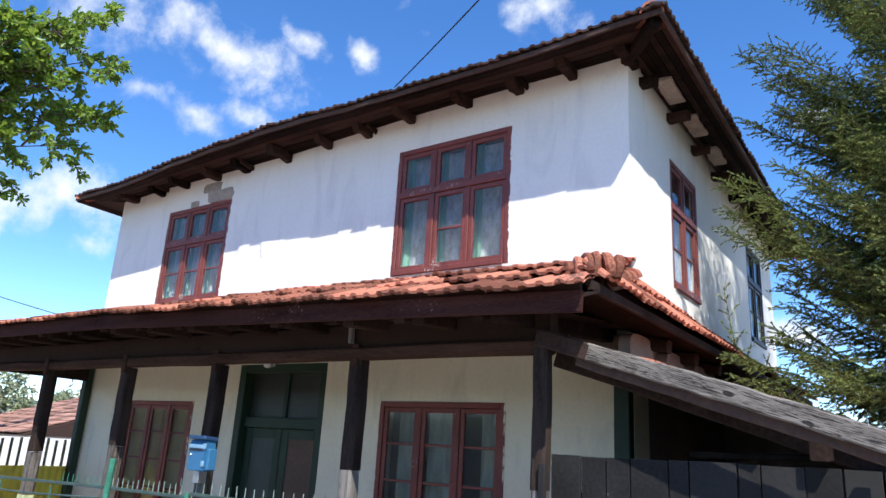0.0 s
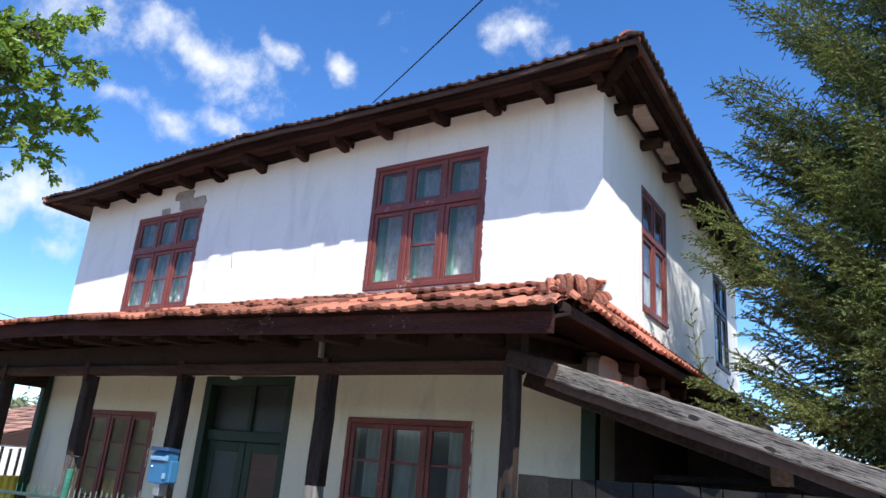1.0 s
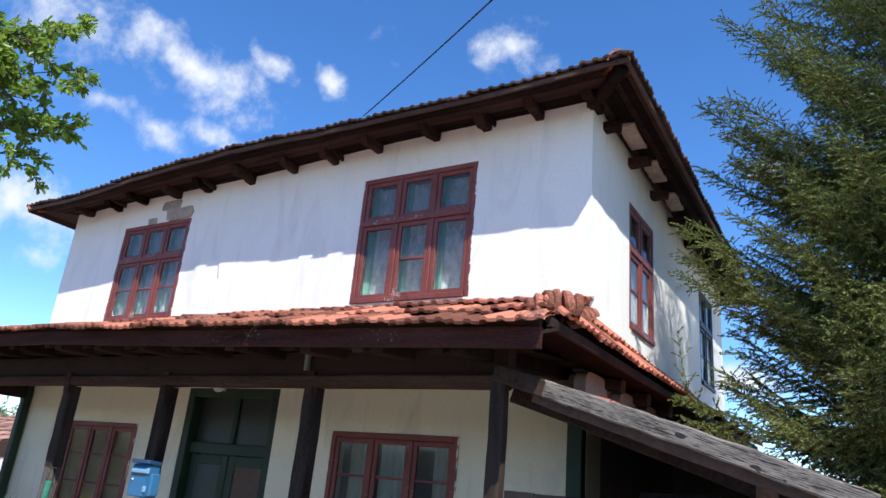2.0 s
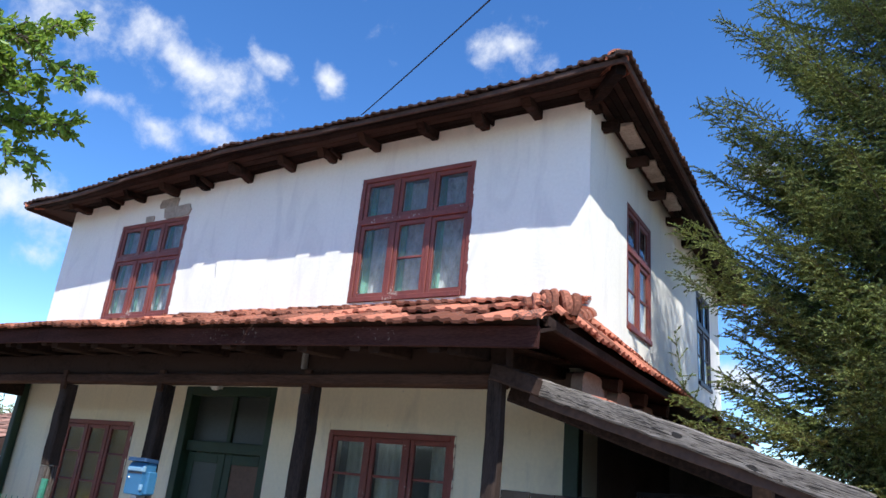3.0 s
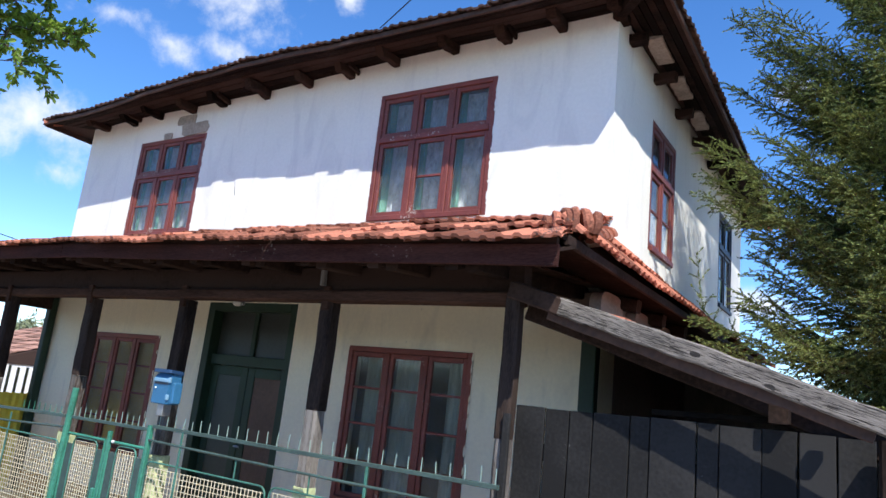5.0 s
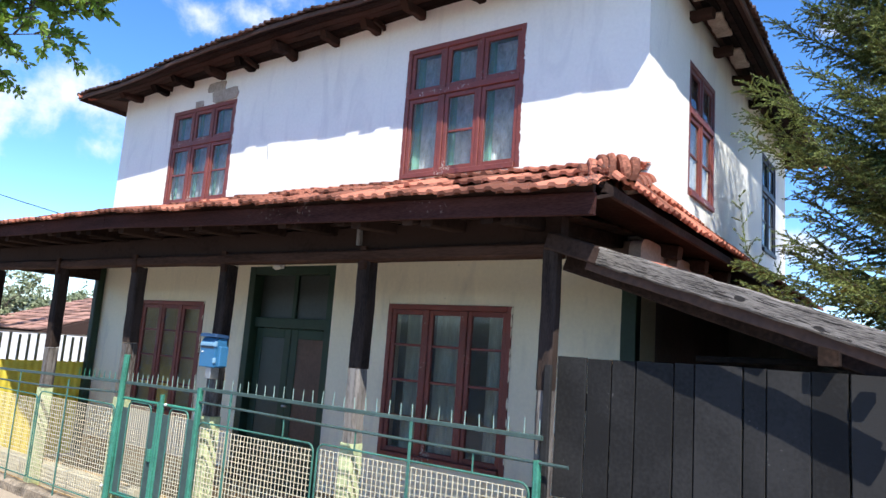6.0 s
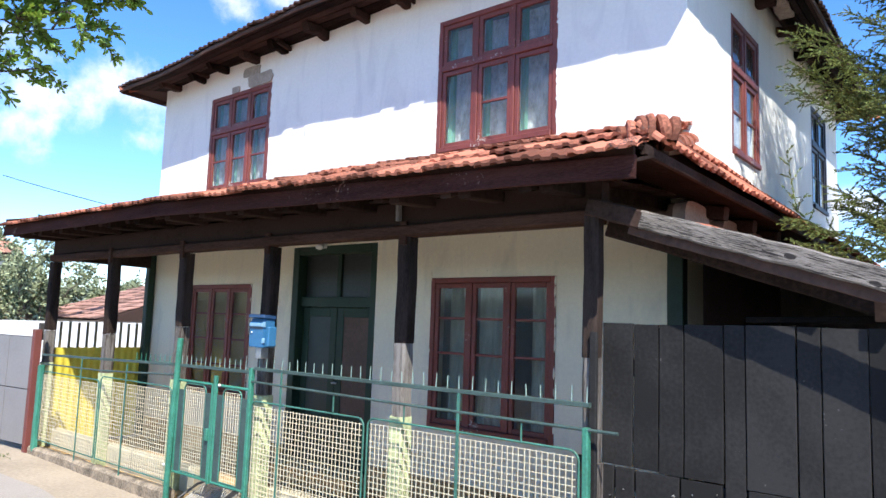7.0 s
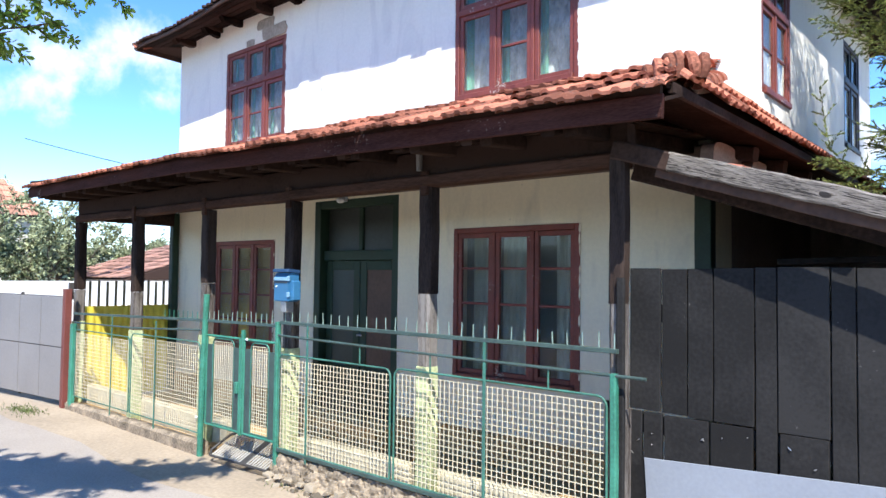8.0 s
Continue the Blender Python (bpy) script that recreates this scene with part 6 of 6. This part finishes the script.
def broadleaf(name, base, fork, tips, label, leaf=0.03, per=16, twig_n=16, material=None, spread=0.55, seed=1, trunk_r=0.16, cluster=0.07):
    """A tree: trunk to a fork, limbs to the tips, twigs off the limbs and leaves along the twigs."""
    rn = random.Random(seed)
    nr = np.random.RandomState(seed)
    tr = thing(name, label, "tree")
    bm = bmesh.new()
    pts = bent(base, fork, 6, 0.05, rn)
    tube(bm, pts, [trunk_r * (1.25 - 0.6 * i / 6) for i in range(7)], 10)
    part("trunk", bm, BARK, tr)
    cens, us = [], []
    bm2 = bmesh.new()
    for tip in tips:
        limb = bent(fork, tip, 7, 0.16, rn, 0.1)
        bm = bmesh.new()
        tube(bm, limb, [trunk_r * 0.5 * (1 - 0.14 * i) ** 1.6 + 0.002 for i in range(8)], 7)
        part("limb", bm, BARK, tr)
        for k in range(twig_n):
            s = rn.uniform(0.42, 1.0)
            i = min(6, int(s * 7))
            o = limb[i].lerp(limb[i + 1], s * 7 - i)
            d = Vector((rn.gauss(0, 1), rn.gauss(0, 1), rn.gauss(0, 0.7))).normalized() + (limb[7] - limb[5]).normalized() * 0.6
            e = o + d.normalized() * spread * rn.uniform(0.5, 1.1)
            tw = bent(o, e, 4, 0.03, rn, 0.02)
            tube(bm2, tw, [0.006, 0.005, 0.004, 0.003, 0.002], 4)
            for _ in range(per):
                q = rn.uniform(0.15, 1.0) * 4
                j = min(3, int(q))
                c = tw[j].lerp(tw[j + 1], q - j)
                out = Vector((rn.gauss(0, 1), rn.gauss(0, 1), rn.gauss(0, 0.8))).normalized()
                cens.append(c + out * cluster * rn.uniform(0.2, 1.0))
                us.append((out + (e - o).normalized() * 0.7 + Vector((0, 0, -0.1))).normalized())
    tagged(part("twig_work", bm2, BARK, tr), kind="stuff")
    cen, u = np.array([tuple(c) for c in cens]), np.array([tuple(c) for c in us])
    size = nr.uniform(0.7, 1.25, (len(cen), 1)) * leaf
    v = np.cross(u, nr.normal(size=(len(cen), 3)))
    v /= np.linalg.norm(v, axis=1, keepdims=True) + 1e-9
    quads("crown", cen, u * size, v * size * 0.48, material or LEAF, tr, fold=0.18)
    return tr


broadleaf("plum_tree", (-4.6, -6.3, 0.0), (-4.4, -5.4, 2.7),
          [(-1.50, -3.58, 3.86), (-1.58, -3.54, 3.66), (-1.66, -3.61, 3.57), (-1.71, -3.47, 3.38), (-1.84, -3.56, 3.20), (-1.87, -3.69, 3.24), (-1.76, -3.93, 3.62), (-1.76, -3.81, 3.53), (-1.66, -3.76, 3.74),
           (-1.68, -3.90, 3.80), (-1.87, -3.83, 3.36), (-1.74, -3.63, 3.46), (-1.90, -4.05, 3.50), (-2.02, -4.10, 3.25), (-2.09, -3.70, 2.98), (-2.17, -3.85, 2.92),
           (-1.5, -4.5, 3.9), (-2.1, -4.4, 4.0), (-2.6, -4.7, 4.0), (-1.9, -4.8, 3.8), (-1.3, -4.8, 4.0), (-2.3, -5.1, 4.0), (-2.9, -4.9, 4.2), (-1.7, -5.2, 4.1), (-2.0, -4.6, 4.3), (-1.2, -4.5, 4.2), (-2.7, -5.2, 4.3), (-1.5, -4.9, 4.4)],
          "broadleaf tree with fresh green leaves over the street", leaf=0.022, per=64, twig_n=30, seed=4, spread=0.27, cluster=0.04, trunk_r=0.11)


def spruce(name, base, height, reach, label, seed=2, low=1.2, extra=()):
    """A spruce: a straight trunk, whorls of boughs that dip and sweep up at the tip, each set with side shoots and short bristling twigs."""
    rn = random.Random(seed)
    nr = np.random.RandomState(seed)
    tr = thing(name, label, "tree")
    bx, by, bz = base
    bm = bmesh.new()
    tube(bm, [(bx, by, bz + height * i / 8) for i in range(9)], [0.19 * (1 - i / 8.3) + 0.01 for i in range(9)], 10)
    part("trunk", bm, BARK, tr)
    seg_a, seg_b = [], []
    whole = bmesh.new()

    def shoot(o, d, length, plane, fine):
        """A side shoot with twigs to both sides, bent a little."""
        mid = o + d * length * 0.5 + Vector((0, 0, rn.uniform(-0.08, 0.02) * length))
        e = mid + (d + Vector((0, 0, rn.uniform(-0.32, 0.16)))).normalized() * length * 0.5
        seg_a.extend((o, mid))
        seg_b.extend((mid, e))
        side = (plane - d * plane.dot(d)).normalized()
        k = max(1, int(length / fine))
        for q in range(k):
            f = 0.12 + 0.84 * (q + rn.random() * 0.7) / k
            oo = o.lerp(mid, f * 2) if f < 0.5 else mid.lerp(e, f * 2 - 1)
            sd = (d * rn.uniform(0.55, 0.85) + side * (1 if q % 2 else -1) * rn.uniform(0.55, 0.85) + Vector((0, 0, rn.uniform(-0.85, 0.25)))).normalized()
            tl = rn.uniform(0.09, 0.19) * (1.15 - 0.45 * f)
            seg_a.append(oo)
            seg_b.append(oo + sd * tl)

    def bough(z0, az, ll, dip, lift, dense=1.0):
        bm = whole
        out = Vector((math.cos(az), math.sin(az), 0))
        side_v = Vector((-math.sin(az), math.cos(az), 0))
        n = 9
        wave = rn.uniform(-0.06, 0.06)
        pts = []
        for i in range(n + 1):
            s = i / n
            pts.append(Vector((bx, by, bz + z0)) + out * ll * s + side_v * wave * ll * math.sin(s * 3.1) + Vector((0, 0, ll * (dip * s + lift * s * s))))
        tube(bm, pts, [0.022 * (1 - 0.095 * i) * (0.5 + 0.5 * ll / reach) for i in range(n + 1)], 5)
        m = max(4, int(ll * dense / 0.056))
        for j in range(int(m * 0.15), m + 1):
            s = (j + rn.uniform(-0.3, 0.3)) / m
            s = min(0.999, max(0.1, s))
            i = min(n - 1, int(s * n))
            o = pts[i].lerp(pts[i + 1], s * n - i)
            d = (pts[i + 1] - pts[i]).normalized()
            for sg in (-1, 1):
                tl = (0.12 + 0.46 * (1 - s) ** 0.75 * min(1, s * 2.6)) * rn.uniform(0.6, 1.25) * (0.5 + 0.5 * min(1, ll / reach))
                td = (d * rn.uniform(0.7, 1.0) + side_v * sg * rn.uniform(0.45, 0.9) + Vector((0, 0, rn.uniform(-1.05, 0.10) * (1.05 - s) + 0.06 * s))).normalized()
                shoot(o, td, tl, side_v * sg + Vector((0, 0, 0.25)), 0.050 / dense)
        for i in range(int(n * 0.3), n):
            seg_a.append(pts[i])
            seg_b.append(pts[i + 1])
        shoot(pts[-1], (pts[-1] - pts[-2]).normalized(), 0.15, side_v, 0.045)

    z = low
    while z < height - 0.25:
        up = (z - low) / (height - low)
        length = reach * (1 - up) ** 0.92 + 0.12
        nb = 8 if up < 0.6 else 5
        a0 = rn.uniform(0, 6.28)
        for k in range(nb):
            az = a0 + 6.283 * k / nb + rn.uniform(-0.28, 0.28)
            ll = length * rn.uniform(0.66, 1.12)
            cx = math.cos(az)
            if cx < 0:
                ll = min(ll, (bx - (0.75 if z > 3.6 else 0.62)) / -cx) * rn.uniform(0.78, 1.0)
            if z < 2.25 and cx < 0:
                ll = min(ll, (bx - 2.08) / -cx)
            bough(z + rn.uniform(-0.12, 0.12), az, ll, -0.27 + 0.47 * up + rn.uniform(-0.06, 0.06), 0.50 - 0.10 * up + rn.uniform(-0.08, 0.08), 0.6 if z > 8.2 else 1.0)
        z += rn.uniform(0.22, 0.33) if z < 5.5 else rn.uniform(0.28, 0.42)
        if 1.6 < z < 6.6:                       # the side that faces the open street is fuller
            for _ in range(2):
                bough(z + rn.uniform(-0.2, 0.2), rn.uniform(3.5, 4.9), min(length, 1.9) * rn.uniform(0.6, 1.05), -0.24 + 0.4 * up + rn.uniform(-0.08, 0.08), 0.42 + rn.uniform(-0.1, 0.1), 0.85)
    for tx, ty, tz, z0 in extra:                # long boughs towards the house
        d = Vector((tx - bx, ty - by))
        rise = (tz - z0) / d.length
        bough(z0, math.atan2(d.y, d.x), d.length, rise - 0.22, 0.22)
    tagged(part("bough_work", whole, BARK, tr), kind="stuff")
    stem = [Vector(p) for p in ((1.30, 1.20, 2.40), (0.95, 0.90, 2.46), (0.72, 0.72, 2.52), (0.60, 0.64, 2.66), (0.57, 0.62, 2.86), (0.54, 0.62, 3.12))]
    for a, b in zip(stem, stem[1:]):            # a thin shoot turned up against the wall
        seg_a.append(a)
        seg_b.append(b)
        for _ in range(5):
            o = a.lerp(b, rn.random())
            seg_a.append(o)
            seg_b.append(o + Vector((rn.choice((-1, 1)) * rn.uniform(0.02, 0.09), rn.uniform(-0.08, 0.08), rn.uniform(0.02, 0.12))))
    A, B = np.array([tuple(c) for c in seg_a]), np.array([tuple(c) for c in seg_b])
    ln = np.linalg.norm(B - A, axis=1)
    # bare twig cores: a flat sliver along every shoot
    axis = (B - A) / ln[:, None]
    w = np.cross(axis, nr.normal(size=A.shape))
    w *= 0.0022 / (np.linalg.norm(w, axis=1, keepdims=True) + 1e-9)
    core = np.stack([A - w, A + w, B], 1)
    cnt = np.maximum(4, (ln * np.where(A[:, 2] > 7.6, 40, np.where(A[:, 1] > by + 1.0, 120, 200))).astype(int))
    idx = np.repeat(np.arange(len(A)), cnt)
    s = nr.uniform(0.0, 1.0, len(idx))[:, None]
    d = axis[idx]
    r = nr.normal(size=(len(idx), 3))
    r -= d * (r * d).sum(1, keepdims=True)
    r /= np.linalg.norm(r, axis=1, keepdims=True) + 1e-9
    u = d * 0.92 + r * 0.56
    u /= np.linalg.norm(u, axis=1, keepdims=True)
    size = nr.uniform(0.019, 0.028, (len(idx), 1))
    foot = A[idx] + (B - A)[idx] * s
    v = np.cross(u, nr.normal(size=u.shape))
    v *= 0.0052 / (np.linalg.norm(v, axis=1, keepdims=True) + 1e-9)
    needles = np.stack([foot + v, foot - v, foot + u * size], 1)
    for nm, p, m, lab in (("twig_work", core, BARK, ""), ("needles", needles, NEEDLE, "dense dark green needles")):
        n = len(p)
        me = bpy.data.meshes.new(nm)
        me.vertices.add(3 * n)
        me.vertices.foreach_set("co", p.ravel())
        me.loops.add(3 * n)
        me.loops.foreach_set("vertex_index", np.arange(3 * n, dtype=np.int32))
        me.polygons.add(n)
        me.polygons.foreach_set("loop_start", np.arange(0, 3 * n, 3, dtype=np.int32))
        me.update(calc_edges=True)
        me.materials.append(m)
        ob = new(nm, me)
        ob.parent = tr
        tagged(ob, lab, kind="stuff")
    return tr


spruce("spruce_tree", (2.65, 2.25, 0.0), 11.2, 2.75, "tall dark green spruce beside the house and lean-to",
       extra=((0.64, 0.60, 2.56, 2.15), (0.72, 0.45, 2.36, 1.95), (0.95, 0.75, 2.75, 2.25), (0.62, 0.80, 3.63, 2.85), (0.60, 1.00, 3.88, 3.1), (1.0, 1.0, 3.0, 2.45), (0.95, 1.4, 3.7, 3.0), (1.2, 0.8, 3.4, 2.75), (1.15, 1.6, 3.3, 2.7),
              (0.66, 1.6, 5.0, 4.1), (0.76, 1.2, 5.46, 4.3), (1.05, 1.0, 5.38, 4.4), (0.98, 1.3, 6.5, 5.4), (1.40, 1.0, 6.4, 5.3), (1.0, 1.4, 4.9, 4.1), (1.3, 1.1, 4.7, 3.9),
              (1.6, 0.4, 3.6, 3.0), (1.9, 0.2, 4.4, 3.8), (2.2, 0.1, 3.2, 2.7), (1.5, 0.6, 4.2, 3.5), (1.8, 0.3, 2.7, 2.3), (1.4, 0.9, 3.9, 3.2), (1.7, 0.7, 3.1, 2.5), (1.7, 0.5, 5.5, 4.8), (2.1, 0.3, 5.0, 4.3),
              (0.60, 0.9, 4.10, 2.95), (1.3, 1.0, 3.46, 2.7), (1.7, 0.9, 3.4, 2.8), (1.4, 0.8, 2.95, 2.4), (1.85, 0.6, 2.9, 2.5), (1.5, 0.7, 2.5, 2.1), (1.8, 0.5, 2.5, 2.1), (1.6, 0.8, 3.8, 3.1), (1.25, 1.0, 4.0, 3.2), (1.16, 0.5, 2.52, 2.1), (1.35, 0.5, 2.36, 2.0),
              (0.88, 1.2, 5.50, 4.5), (0.95, 1.25, 5.15, 4.2), (1.18, 1.1, 4.75, 3.8), (0.98, 1.2, 4.30, 3.4), (0.70, 1.2, 4.22, 3.2), (1.22, 1.1, 4.15, 3.3), (1.47, 1.0, 4.55, 3.7), (1.72, 0.9, 4.90, 4.1)))



def orchard_tree(x, y, h, seed, name="orchard_tree"):
    rn = random.Random(seed)
    tips = [(x + rn.uniform(-1, 1) * h * 0.45, y + rn.uniform(-1, 1) * h * 0.45, h * rn.uniform(0.55, 1.0)) for _ in range(14)]
    broadleaf(name, (x, y, 0), (x + 0.1, y, h * 0.32), tips, "pale blossoming fruit tree in the neighbouring garden", leaf=0.055, per=22, twig_n=18, material=BLOSSOM, spread=0.6, seed=seed, trunk_r=0.10, cluster=0.12)


orchard_tree(-17.0, -0.3, 3.6, 21)
orchard_tree(-19.5, 1.6, 3.9, 22)
orchard_tree(-16.0, 1.2, 2.9, 23)
orchard_tree(-22.0, 4.2, 3.1, 24)
orchard_tree(-20.0, -1.6, 4.2, 25)
orchard_tree(-24.0, 7.5, 2.9, 26)

# ---- overhead cables ----
def cable(name, a, b, sag, label, r=0.008):
    a, b = Vector(a), Vector(b)
    pts = [a.lerp(b, i / 16) - Vector((0, 0, sag * 4 * (i / 16) * (1 - i / 16))) for i in range(17)]
    tagged(part(name, rod(pts, r, 6), CABLE), label, "cable")


def on_way(d, w):
    return Vector((1.9, -5.168, 1.741)) + Vector(w) * d


ca, cb = on_way(8.6, (-0.578, 0.660, 0.481)), on_way(6.5, (-0.454, 0.672, 0.585))
cable("service_cable", ca, ca + (cb - ca) * 1.7, 0.02, "black service cable to the roof", 0.007)
cable("street_cable", on_way(26, (-0.93, 0.30, 0.158)), on_way(18, (-0.85, 0.51, 0.118)), 0.05, "thin black cable across the neighbouring yard", 0.012)

# ---- weeds at the foot of the fence ----
rw = np.random.RandomState(9)
n = 420
bx = np.concatenate([rw.normal(-7.55, 0.22, n - 90), rw.uniform(-3.0, -0.2, 90)])
byy = np.concatenate([rw.normal(-1.98, 0.07, n - 90), rw.normal(-1.70, 0.05, 90)])
up_v = np.stack([rw.normal(0, 0.45, n), rw.normal(0, 0.45, n), np.ones(n)], 1) * rw.uniform(0.007, 0.022, (n, 1))
sd_v = np.stack([rw.normal(0, 1, n), rw.normal(0, 1, n), np.zeros(n)], 1)
sd_v *= 0.005 / np.linalg.norm(sd_v, axis=1, keepdims=True)
cz = np.array([ground_z(a, b) for a, b in zip(bx, byy)]) + up_v[:, 2]
tagged(quads("weeds", np.stack([bx, byy, cz], 1), up_v, sd_v, WEED, None), "sparse low weeds along the fence footing", "weeds", kind="stuff")
